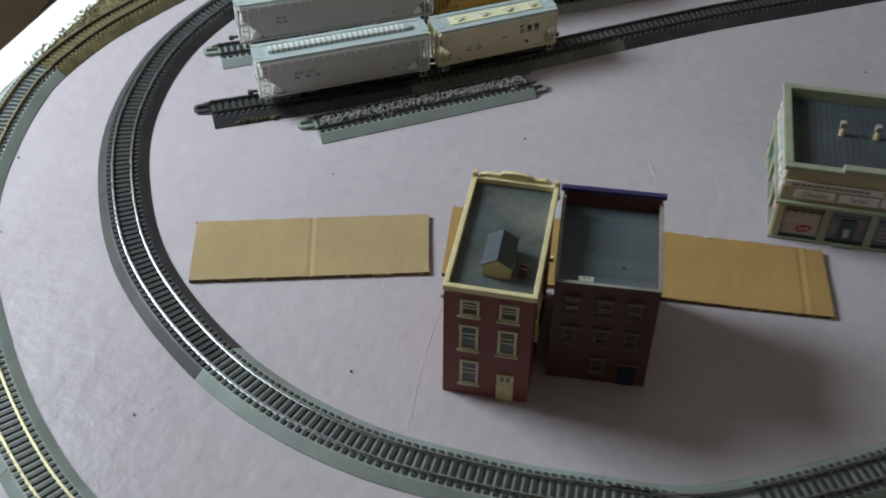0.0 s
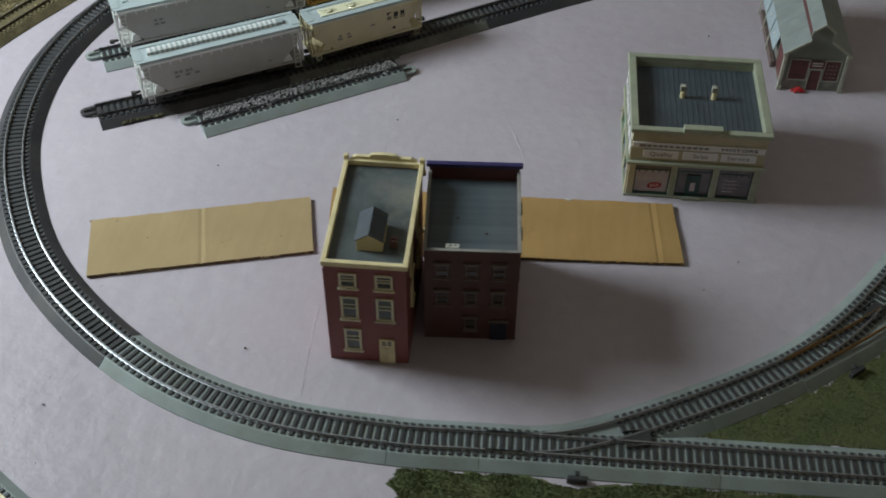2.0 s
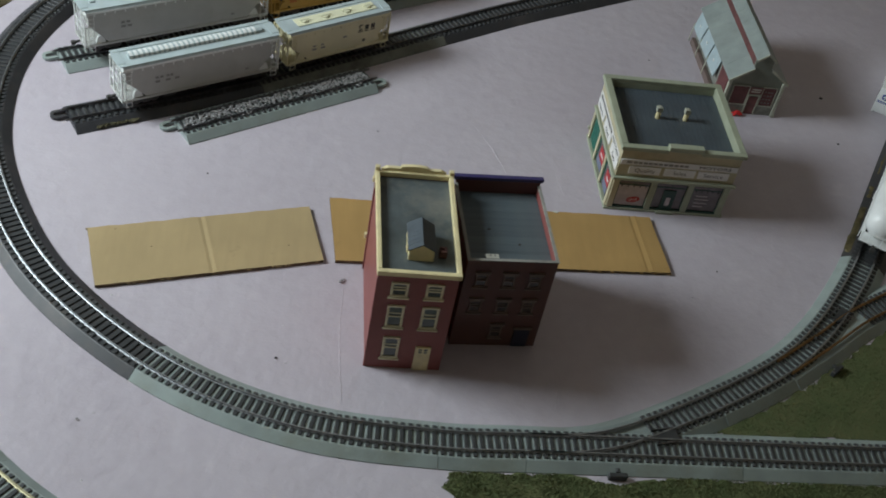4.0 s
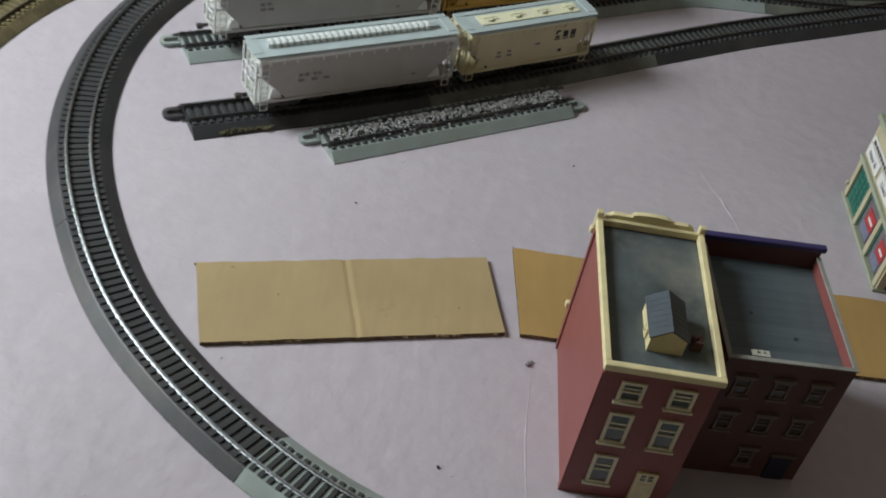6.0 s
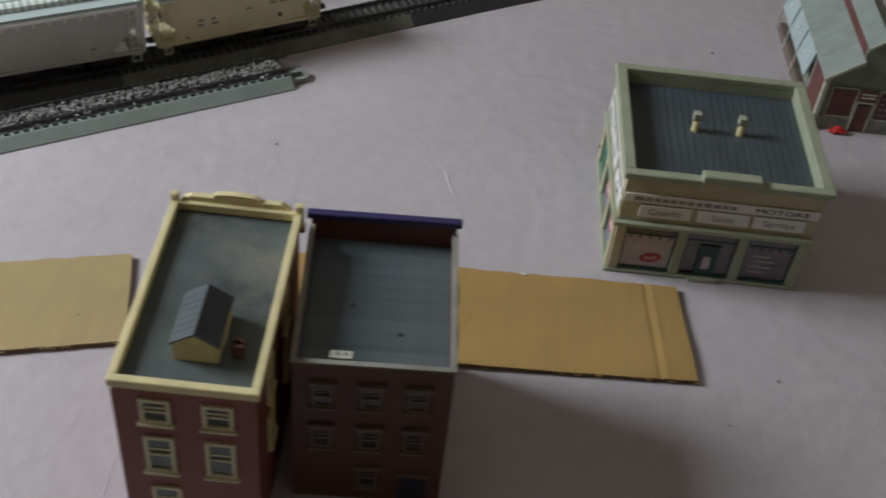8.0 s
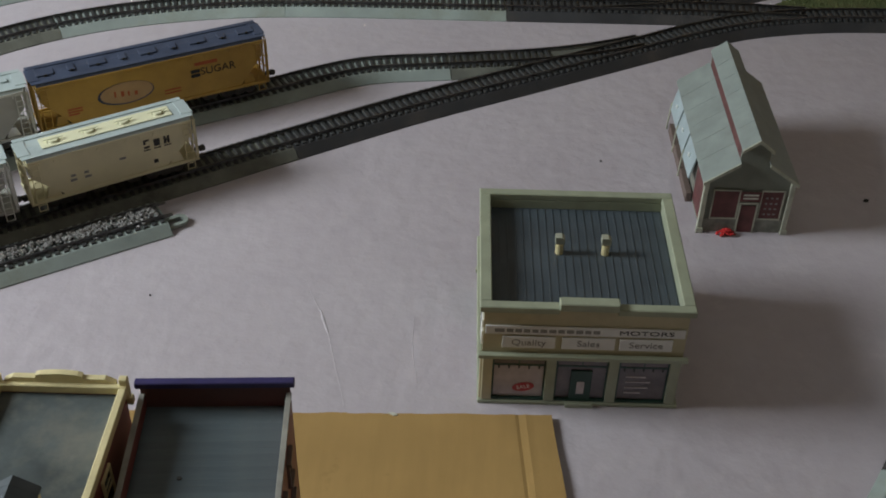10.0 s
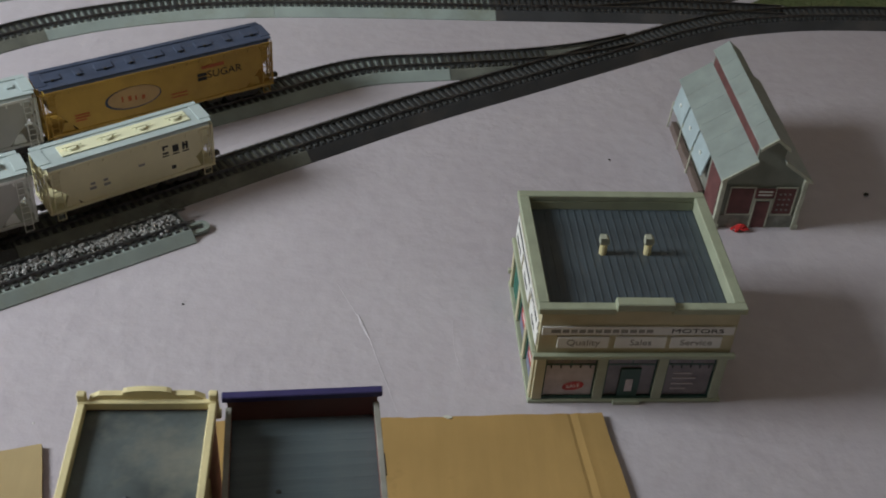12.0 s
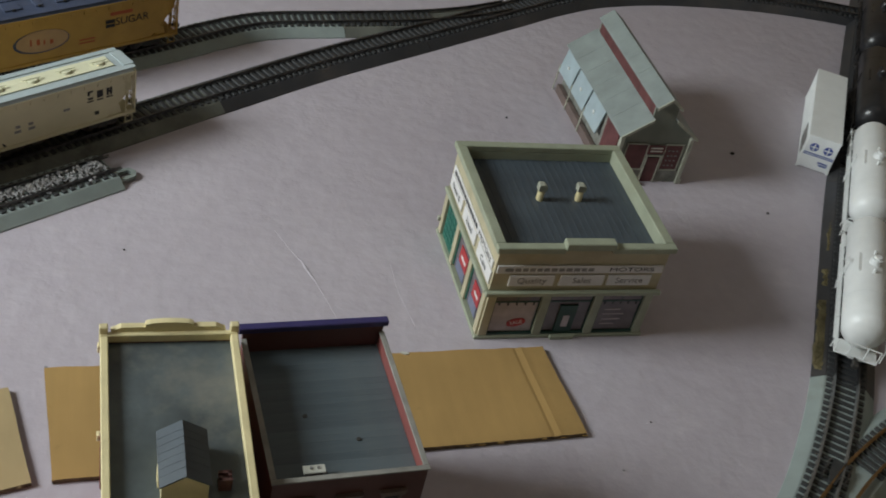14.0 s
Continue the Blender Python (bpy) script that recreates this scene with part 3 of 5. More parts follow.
# ---------- the room and the layout board ----------
def build_room():
    tagged(part("floor", box(-1.37, 3.0, -2.5, 3.0, -0.85, -0.75), M_FLOOR), "dark carpet on the room floor", "floor", kind="structure")
    tagged(part("ceiling", box(-1.37, 3.0, -2.5, 3.0, 1.75, 1.85), M_CEIL), "plain white painted ceiling", "ceiling", kind="structure")
    for n, b in (("wall_east", (3.0, 3.1, -2.5, 3.0)), ("wall_north", (-1.37, 3.0, 3.0, 3.1)), ("wall_south", (-1.37, 3.0, -2.6, -2.5))):
        tagged(part(n, box(*b, -0.75, 1.75), M_WALL), "plain cream painted wall", "wall", kind="structure")
    w = WIN
    bm = bmesh.new()
    add_box(bm, -1.37, -1.25, -2.5, w["y0"], -0.75, 1.75)
    add_box(bm, -1.37, -1.25, w["y1"], 3.0, -0.75, 1.75)
    add_box(bm, -1.37, -1.25, w["y0"], w["y1"], -0.75, w["z0"])
    add_box(bm, -1.37, -1.25, w["y0"], w["y1"], w["z1"], 1.75)
    tagged(part("wall_west", bm, M_WALL), "cream painted wall with a window opening", "wall", kind="structure")
    win = thing("window_1", pose(-1.31, 0, 0), "white window frame around bright daylight", "window", kind="structure")
    for a in (w["y0"], w["y1"] - 0.04):
        part("window_frame", box(-0.03, 0.03, a, a + 0.04, w["z0"], w["z1"], 0.004), M_WHITE, win)
    for z in (w["z0"], w["z1"] - 0.04):
        part("window_frame", box(-0.028, 0.028, w["y0"] + 0.041, w["y1"] - 0.041, z, z + 0.04, 0.004), M_WHITE, win)
    # the board: foam sheet, white edge board, legs below
    edge = lambda y: -0.513 + (y - 0.357) * 0.150
    tagged(part("ground", prism([(edge(-0.6), -0.6), (1.5, -0.6), (1.5, 1.5), (edge(1.5), 1.5)], -0.05, 0.0, "z"), M_FOAM), "pink insulation foam board under the layout", "layout board", kind="structure")
    tagged(part("trim", prism([(edge(-0.6) - 0.046, -0.6), (edge(-0.6) - 0.001, -0.6), (edge(1.5) - 0.001, 1.5), (edge(1.5) - 0.046, 1.5)], -0.06, 0.001, "z"), M_WHITE), "white painted board along the layout edge", "edge board", kind="structure")
    tb = thing("table", pose(0.45, 0.45, -0.75), "plain wooden trestle table carrying the foam board", "table")
    part("tabletop", box(-0.85, 1.03, -1.03, 1.03, 0.675, 0.6995, 0.003), M_WOOD, tb)
    for y in (-0.90, 0.90):
        part("apron", box(-0.70, 0.88, y - 0.015, y + 0.015, 0.585, 0.6748, 0.002), M_WOOD, tb)
        for x in (-0.74, 0.92):
            part("leg", box(x - 0.03, x + 0.03, y - 0.03, y + 0.03, 0.0, 0.6748, 0.004), M_WOOD, tb)
    rnd = random.Random(8)
    def strip(name, pts, width, mat, label, h=0.0002):
        line, _ = spline(pts, 0.004)
        _, n = normals(line)
        bm = bmesh.new()
        rows = []
        for k, (p, q) in enumerate(zip(line, n)):
            w_ = width * (0.35 + 0.65 * math.sin(math.pi * (k + 0.5) / len(line))) * rnd.uniform(0.6, 1.2)
            rows.append([bm.verts.new((p[0] + q[0] * u * w_, p[1] + q[1] * u * w_, z)) for u, z in ((-0.5, 0.0), (0.0, h), (0.5, 0.0))])
        for a, b in zip(rows[:-1], rows[1:]):
            for i in (0, 1):
                bm.faces.new((a[i], a[i + 1], b[i + 1], b[i]))
        tagged(part(name, bm, mat, None), label, "scratch", kind="structure")
    strip("foam_scratch", [(0.1261, 0.3506), (0.1346, 0.3293), (0.1452, 0.3060), (0.1518, 0.2806), (0.1606, 0.2463), (0.1661, 0.2237)], 0.0009, M_FOAMSCAR, "pale scratch dented into the pink foam")
    strip("foam_scratch", [(0.1409, 0.3176), (0.1452, 0.3030), (0.1484, 0.2943)], 0.0028, M_FOAMSCAR, "pale gouge dented into the pink foam", 0.0005)
    strip("foam_scratch", [(0.2076, 0.3124), (0.2074, 0.2811), (0.2122, 0.2468)], 0.0006, M_FOAMSCAR, "thin scratch in the pink foam")
    strip("foam_seam", [(-0.0177, 0.0906), (-0.0209, 0.0333), (-0.0187, -0.0405)], 0.0011, M_FOAMSCAR, "faint seam line across the foam board", 0.0003)
    strip("foam_seam", [(0.1725, -0.0080), (0.1661, -0.0384)], 0.0011, M_FOAMSCAR, "faint seam line across the foam board", 0.0003)
    strip("foam_scratch", [(-0.3424, 0.1004), (-0.3065, 0.0911)], 0.002, M_FOAMSCAR, "pale dent in the pink foam")


def turf(name, outline, label, mat, seed, hmax=0.006, dens=90000, base=0.0008, tuft=0.0022, lift=0.0):
    """A low mat of scatter: a thin pad plus many small clumps standing on it."""
    rnd = random.Random(seed)
    pad = []
    n = len(outline)
    for i in range(n):
        a, b = Vector(outline[i]), Vector(outline[(i + 1) % n])
        k = max(1, int((b - a).length / 0.006))
        for j in range(k):
            p = a.lerp(b, j / k)
            pad.append((p.x + rnd.uniform(-0.0025, 0.0025), p.y + rnd.uniform(-0.0025, 0.0025)))
    xs, ys = [p[0] for p in outline], [p[1] for p in outline]
    def inside(x, y):
        c = False
        for i in range(n):
            (x1, y1), (x2, y2) = outline[i], outline[(i + 1) % n]
            if (y1 > y) != (y2 > y) and x < (x2 - x1) * (y - y1) / (y2 - y1) + x1:
                c = not c
        return c
    area = (max(xs) - min(xs)) * (max(ys) - min(ys))
    verts, faces = [], []
    bmp = prism(pad, 0.0, base, "z")
    me0 = mesh_of(name, bmp, mat)
    verts = [tuple(v.co) for v in me0.vertices]
    faces = [tuple(p.vertices) for p in me0.polygons]
    bpy.data.meshes.remove(me0)
    for _ in range(min(60000, int(area * dens))):
        x, y = rnd.uniform(min(xs), max(xs)), rnd.uniform(min(ys), max(ys))
        if not inside(x, y):
            continue
        hill = 0.5 + 0.5 * noise.noise((x * 55, y * 55, seed))
        h = hmax * (0.25 + 0.75 * hill) * rnd.uniform(0.4, 1.0)
        r = tuft * rnd.uniform(0.6, 1.3)
        o = len(verts)
        a0 = rnd.uniform(0, 6.28)
        for k in range(4):
            a = a0 + k * 1.571
            verts.append((x + r * math.cos(a) * rnd.uniform(0.5, 1.1), y + r * math.sin(a) * rnd.uniform(0.5, 1.1), base * 0.5 + rnd.uniform(0, h * 0.35)))
        verts.append((x + rnd.uniform(-r, r) * 0.6, y + rnd.uniform(-r, r) * 0.6, base + h))
        faces += [(o, o + 1, o + 4), (o + 1, o + 2, o + 4), (o + 2, o + 3, o + 4), (o + 3, o, o + 4)]
    me = bpy.data.meshes.new(name)
    me.from_pydata(verts, [], faces)
    me.materials.append(mat)
    ob = new(name, me)
    ob.location.z = lift
    return tagged(ob, label, "ground cover", kind="stuff")


def build_turf():
    turf("grass_mat", [(0.0700, -0.1076), (0.0916, -0.1048), (0.1173, -0.1066), (0.1584, -0.1042), (0.2101, -0.1124), (0.2714, -0.1027), (0.3228, -0.1034), (0.4663, -0.1021), (0.7217, -0.0983), (0.7269, -0.2051), (0.3161, -0.2165), (0.0990, -0.2080), (0.0786, -0.1722), (0.0855, -0.1577), (0.0687, -0.1435), (0.0726, -0.1311), (0.0631, -0.1210)], "green and olive scatter grass beside the track", M_GRASS, 3, 0.0030, 1100000, tuft=0.0009)
    turf("grass_mat", [(0.3030, -0.0550), (0.3335, -0.0555), (0.4643, -0.0530), (0.7695, -0.0480), (0.7597, 0.1700), (0.5920, 0.1190), (0.5130, 0.0790), (0.4700, 0.0485), (0.4060, 0.0010), (0.3500, -0.0310)], "green and brown scatter grass between two tracks", M_GRASS, 5, 0.0016, 900000, tuft=0.0009)
    turf("grass_mat", [(0.5588, 0.8096), (0.6424, 0.8032), (0.8313, 0.8004), (0.8296, 0.8435), (0.6605, 0.8417), (0.5922, 0.8381)], "dull green scatter grass between far tracks", M_GRASS, 6, 0.0022, 300000, tuft=0.0013)
    turf("earth_scatter", [(-0.5234, 0.3432), (-0.5168, 0.3461), (-0.4969, 0.4180), (-0.4680, 0.4810), (-0.4310, 0.5484), (-0.3901, 0.6257), (-0.3404, 0.7061), (-0.2801, 0.7896), (-0.2946, 0.9125), (-0.4285, 0.9099)], "tan and olive earth scatter beside the track", M_EARTHBED, 7, 0.004, 130000)
    d, n = Vector((0.535, 0.845)), Vector((-0.845, 0.535))
    for k, (s0, s1) in enumerate(((-0.005, 0.085), (0.100, 0.128), (0.150, 0.205))):
        q = [Vector((0.5267, 0.1813)) + d * a + n * o for a, o in ((s0, 0.0165), (s1, 0.0175), (s1 - 0.006, 0.0240), (s0 + 0.004, 0.0240))]
        turf("earth_scatter", [(v.x, v.y) for v in q], "olive and tan earth scatter on the siding shoulder", M_EARTHBED, 9 + k, 0.0022, 900000, base=0.0030, lift=0.0026, tuft=0.0015)
    turf("earth_scatter", [(-0.2742, 0.2958), (-0.2681, 0.2915), (-0.2306, 0.3107), (-0.2337, 0.3165)], "dark olive earth scatter on the siding shoulder", M_DARKEARTH, 11, 0.0020, 900000, base=0.0022, lift=0.0012)


def build_cardboard():
    def sheet(corners, label, folds, seed, mat, holes=()):
        """A corrugated sheet from four corners (front left, front right, back right, back left)."""
        rnd = random.Random(seed)
        fl, fr, br, bl = [Vector(c) for c in corners]
        o = (fl + fr + br + bl) / 4
        t = thing("cardboard_strip", pose(o.x, o.y, 0), label, "cardboard")
        nx, ny, th = 150, 10, 0.0032
        edge = [0.0011 * noise.noise((k * 0.11, seed, 0)) + rnd.uniform(-0.0001, 0.0001) for k in range(2 * (nx + ny) + 4)]
        top, bot = {}, {}
        bm = bmesh.new()
        for i in range(nx + 1):
            for j in range(ny + 1):
                u, v = i / nx, j / ny
                p = (fl.lerp(fr, u)).lerp(bl.lerp(br, u), v) - o
                if j in (0, ny):
                    p.y += edge[i] * (1 if j else 0.5)
                if i in (0, nx):
                    p.x += edge[nx + j]
                z = 0.0008 * noise.noise((u * 3, v * 2, seed)) + th + 0.0004
                for f in folds:
                    z -= 0.0005 * math.exp(-((u - f) * (fr - fl).length / 0.0018) ** 2)
                    z += 0.0002 * math.exp(-(((u - f) * (fr - fl).length - 0.004) / 0.002) ** 2)
                top[i, j] = bm.verts.new((p.x, p.y, z))
                bot[i, j] = bm.verts.new((p.x, p.y, max(0.0001, z - th)))
        for i in range(nx):
            for j in range(ny):
                bm.faces.new((top[i, j], top[i + 1, j], top[i + 1, j + 1], top[i, j + 1]))
                bm.faces.new((bot[i, j], bot[i, j + 1], bot[i + 1, j + 1], bot[i + 1, j]))
        rim = [(i, 0) for i in range(nx)] + [(nx, j) for j in range(ny)] + [(i, ny) for i in range(nx, 0, -1)] + [(0, j) for j in range(ny, 0, -1)]
        for a, b in zip(rim, rim[1:] + rim[:1]):
            f = bm.faces.new((top[a], bot[a], bot[b], top[b]))
            f.material_index = 1
        part("sheet", bm, (mat, M_CARDEDGE), t)
        # flat dark discs on the sheet paint the shade inside pin holes
        for u, v in holes:
            p = (fl.lerp(fr, u)).lerp(bl.lerp(br, u), v) - o
            z = 0.0008 * noise.noise((u * 3, v * 2, seed)) + th + 0.0004
            part("pin_hole_disc", rod((p.x, p.y, z - 0.0003), (p.x, p.y, z + 0.00006), rnd.uniform(0.0006, 0.0009), 8), M_CARDEDGE, t, "small dark disc painted as a pin hole's shade")
        # torn paper tufts along the cut edges
        bm = bmesh.new()
        for k in range(26):
            u = rnd.random()
            a = (fl.lerp(fr, u) if k % 2 else bl.lerp(br, u)) - o
            s = rnd.uniform(0.0006, 0.0022)
            add_box(bm, a.x - s, a.x + s, a.y - 0.0006, a.y + 0.0006, 0.0012, 0.0012 + rnd.uniform(0.0008, 0.0022))
        tagged(part("torn_edge", bm, mat, t, "frayed brown paper edge"), kind="stuff")
        return t
    sheet([(-0.2367, 0.0718), (-0.0366, 0.1233), (-0.0529, 0.1965), (-0.2555, 0.1438)], "brown corrugated cardboard strip with a centre crease", [0.5], 2, M_CARD, ((0.26, 0.56), (0.86, 0.32), (0.12, 0.93)))
    sheet([(-0.0264, 0.1239), (0.3053, 0.1391), (0.3000, 0.2193), (-0.0317, 0.2116)], "brown corrugated cardboard strip behind the brick buildings", [0.935], 5, M_CARDR)
    t = thing("cardboard_scrap", pose(0.1977, 0.2161, 0.0036, 0, 0, -20), "small torn white paper scrap on the cardboard", "paper scrap")
    part("scrap", prism([(-0.0030, -0.0006), (0.0012, -0.0012), (0.0034, 0.0002), (0.0010, 0.0014), (-0.0018, 0.0007)], 0.0, 0.0009, "z"), M_OFFWHITE, t)


# ---------- windows and doors of the model buildings ----------
def window(parent, m, w, h, frame_mat, glass, sill=True, lintel=False, bar=True, f=0.0014):
    bm = bmesh.new()
    add_box(bm, -w / 2, -w / 2 + f, -0.0014, 0.0004, -h / 2, h / 2, 0.0002)
    add_box(bm, w / 2 - f, w / 2, -0.0014, 0.0004, -h / 2, h / 2, 0.0002)
    add_box(bm, -w / 2 + f, w / 2 - f, -0.0014, 0.0004, h / 2 - f, h / 2, 0.0002)
    add_box(bm, -w / 2 + f, w / 2 - f, -0.0014, 0.0004, -h / 2, -h / 2 + f, 0.0002)
    win = part("window", bm, frame_mat, parent, at=m)
    part("pane", box(-w / 2 + f, w / 2 - f, -0.0003, 0.0001, -h / 2 + f, h / 2 - f), glass, win)
    if bar:
        part("sash_bar", box(-w / 2 + f, w / 2 - f, -0.0012, -0.00032, -0.0007, 0.0007, 0.0002), frame_mat, win)
        part("blind", box(-w / 2 + f + 0.0004, w / 2 - f - 0.0004, -0.0007, -0.00034, h * 0.12, h * 0.12 + 0.0012), frame_mat, win)
    if sill:
        part("sill", box(-w / 2 - 0.0014, w / 2 + 0.0014, -0.0026, 0.0, -h / 2 - 0.0016, -h / 2 + 0.0001, 0.0003), frame_mat, win)
    if lintel:
        part("lintel", prism([(-w / 2 - 0.001, h / 2 + 0.0001), (w / 2 + 0.001, h / 2 + 0.0001), (w / 2 + 0.0018, h / 2 + 0.0030), (-w / 2 - 0.0018, h / 2 + 0.0030)], -0.0024, 0.0), frame_mat, win)
    return win


def build_building_a():
    b = thing("brick_building", pose(0.0008, 0, 0), "three storey red brick model building with cream trim and roof hut", "model building")
    X, Y, H = 0.0655, 0.1225, 0.1145
    t = 0.0018
    part("wall", box(0, X, 0, t, 0, H, 0.0002), M_REDBRICK, b)
    part("wall", box(0, X, Y - t, Y, 0, H, 0.0002), M_REDBRICK, b)
    part("wall", box(0.0, t, t, Y - t, 0, H), M_REDBRICK, b)
    part("wall", box(X - t, X, t, Y - t, 0, H), M_REDBRICK, b)
    part("pilaster", box(-0.0012, -0.0001, 0.0, 0.004, 0.0, H - 0.004, 0.0002), M_REDBRICK, b)
    part("pilaster", box(-0.0012, -0.0001, Y - 0.004, Y, 0.0, H - 0.004, 0.0002), M_REDBRICK, b)
    part("roof", box(t, X - t, t, Y - t, H - 0.0014, H - 0.0006), M_ROOFGREY, b, "mottled grey painted roof")
    z0, z1, wd = H - 0.0002, H + 0.0050, 0.0042
    part("cornice", box(-0.0018, X + 0.0018, -0.0022, wd - 0.002, z0, z1, 0.0005), M_CREAM, b)
    part("cornice", box(-0.0018, X + 0.0018, Y - wd + 0.002, Y + 0.001, z0, z1, 0.0005), M_CREAM, b)
    part("cornice", box(-0.0018, wd - 0.002, wd - 0.0021, Y - wd + 0.0021, z0, z1 - 0.0002, 0.0005), M_CREAM, b)
    part("cornice", box(X - wd + 0.002, X + 0.0018, wd - 0.0021, Y - wd + 0.0021, z0, z1 - 0.0002, 0.0005), M_CREAM, b)
    for x in (-0.0022, X - 0.0022):
        part("corner_post", box(x, x + 0.0044, Y - 0.001, Y + 0.0030, z0 - 0.004, z1 + 0.0042, 0.0005), M_CREAM, b)
    arc = [(0.0130 + 0.0390 * k / 12, z1 + 0.0034 + 0.0026 * math.sin(math.pi * k / 12)) for k in range(13)]
    arc = [(a, c) for a, c in arc if 0.0215 <= a <= 0.0435]
    out = [(0.0035, z1 - 0.003), (0.0035, z1), (0.0085, z1 + 0.0028), (0.0205, z1 + 0.0028)] + [(0.0205, z1 + 0.0044)] + arc + [(0.0445, z1 + 0.0044), (0.0445, z1 + 0.0028), (0.0560, z1 + 0.0028), (0.0610, z1), (0.0610, z1 - 0.003)]
    part("pediment", prism(out, Y + 0.0006, Y + 0.0040), M_CREAM, b, "arched cream cornice of the street front")
    part("street_cornice", box(-0.003, X + 0.003, Y + 0.0002, Y + 0.0042, H - 0.010, H - 0.005, 0.0005), M_CREAM, b)
    part("shop_cornice", box(-0.003, X + 0.003, Y + 0.0002, Y + 0.0042, 0.036, 0.041, 0.0005), M_CREAM, b)
    for x in (0.0185, 0.0475):
        window(b, pose(x, 0, 0.0985), 0.0145, 0.0165, M_CREAMPALE, M_GLASS, f=0.0021)
        window(b, pose(x, 0, 0.0665), 0.0145, 0.0265, M_CREAMPALE, M_GLASS, f=0.0021)
    window(b, pose(0.0195, 0, 0.0275), 0.0145, 0.0265, M_CREAMPALE, M_GLASS, f=0.0021)
    for y in (0.030, 0.075):
        for z in (0.0955, 0.0600):
            window(b, pose(X, y, z, 0, 0, 90), 0.0135, 0.0230, M_CREAM, M_GLASS)
    d = part("door", box(0.0412, 0.0545, -0.0016, 0.0004, 0.0004, 0.0300, 0.0003), M_CREAM, b, "cream panelled door with small panes")
    for k in range(2):
        for j in range(2):
            x, z = 0.0440 + k * 0.0046, 0.0232 + j * 0.0030
            part("pane", box(x, x + 0.0030, -0.00185, -0.0015, z, z + 0.0020), M_GLASS, d)
    part("panel", box(0.0438, 0.0520, -0.0019, -0.0015, 0.0035, 0.0200, 0.0002), M_CREAM, d)
    # hut on the roof
    zr = H - 0.0006
    hx, hy, w, dl = 0.0350, 0.0340, 0.0208, 0.0310
    h = thing("roof_hut", pose(hx, hy, zr, 0, 0, 0), "small cream stair hut with dark gabled roof", "roof hut")
    part("wall", prism([(-w / 2, 0), (w / 2, 0), (w / 2, 0.0115), (0, 0.0180), (-w / 2, 0.0115)], -dl / 2, dl / 2), M_CREAM, h)
    for s in (-1, 1):
        part("roof", prism([(0, 0.0181), (s * (w / 2 + 0.0012), 0.0108), (s * (w / 2 + 0.0012), 0.0118), (0, 0.0192)], -dl / 2 - 0.0010, dl / 2 + 0.001), M_ROOFDARK, h, "dark slate roof slope")
        for k in range(1, 7):
            y = -dl / 2 + dl * k / 7
            part("shingle_seam", prism([(0, 0.0191), (s * (w / 2 + 0.0012), 0.01175), (s * (w / 2 + 0.0012), 0.01195), (0, 0.0194)], y, y + 0.0003), M_ROOFDARK, h)
    window(h, pose(-w / 2, -0.005, 0.0062, 0, 0, -90), 0.0070, 0.0085, M_CREAM, M_DARKGLASS, sill=False)
    part("door", box(w / 2 - 0.0002, w / 2 + 0.0006, -0.004, 0.004, 0.0002, 0.0105, 0.0001), M_CREAM, h)
    c = thing("chimney", pose(0.0535, 0.0262, zr), "small dark red brick chimney on the roof", "chimney")
    part("stack", box(-0.003, 0.003, -0.003, 0.003, 0, 0.0045), M_BROWNBRICK, c)
    for q in range(4):
        part("cap_course", box(-0.003, 0.003 if q % 2 == 0 else 0.0013, -0.003, -0.0013, 0.0046, 0.0075), M_BROWNBRICK, c, at=pose(0, 0, 0, 0, 0, 90 * q) if q % 2 == 0 else pose(0, 0, 0, 0, 0, 90 * q) @ Matrix.Translation((0.0017, 0, 0)) @ Matrix.Diagonal((0.6, 1, 1, 1)))
    part("flue", box(-0.00125, 0.00125, -0.00125, 0.00125, 0.0046, 0.0052), M_BLACK, c)


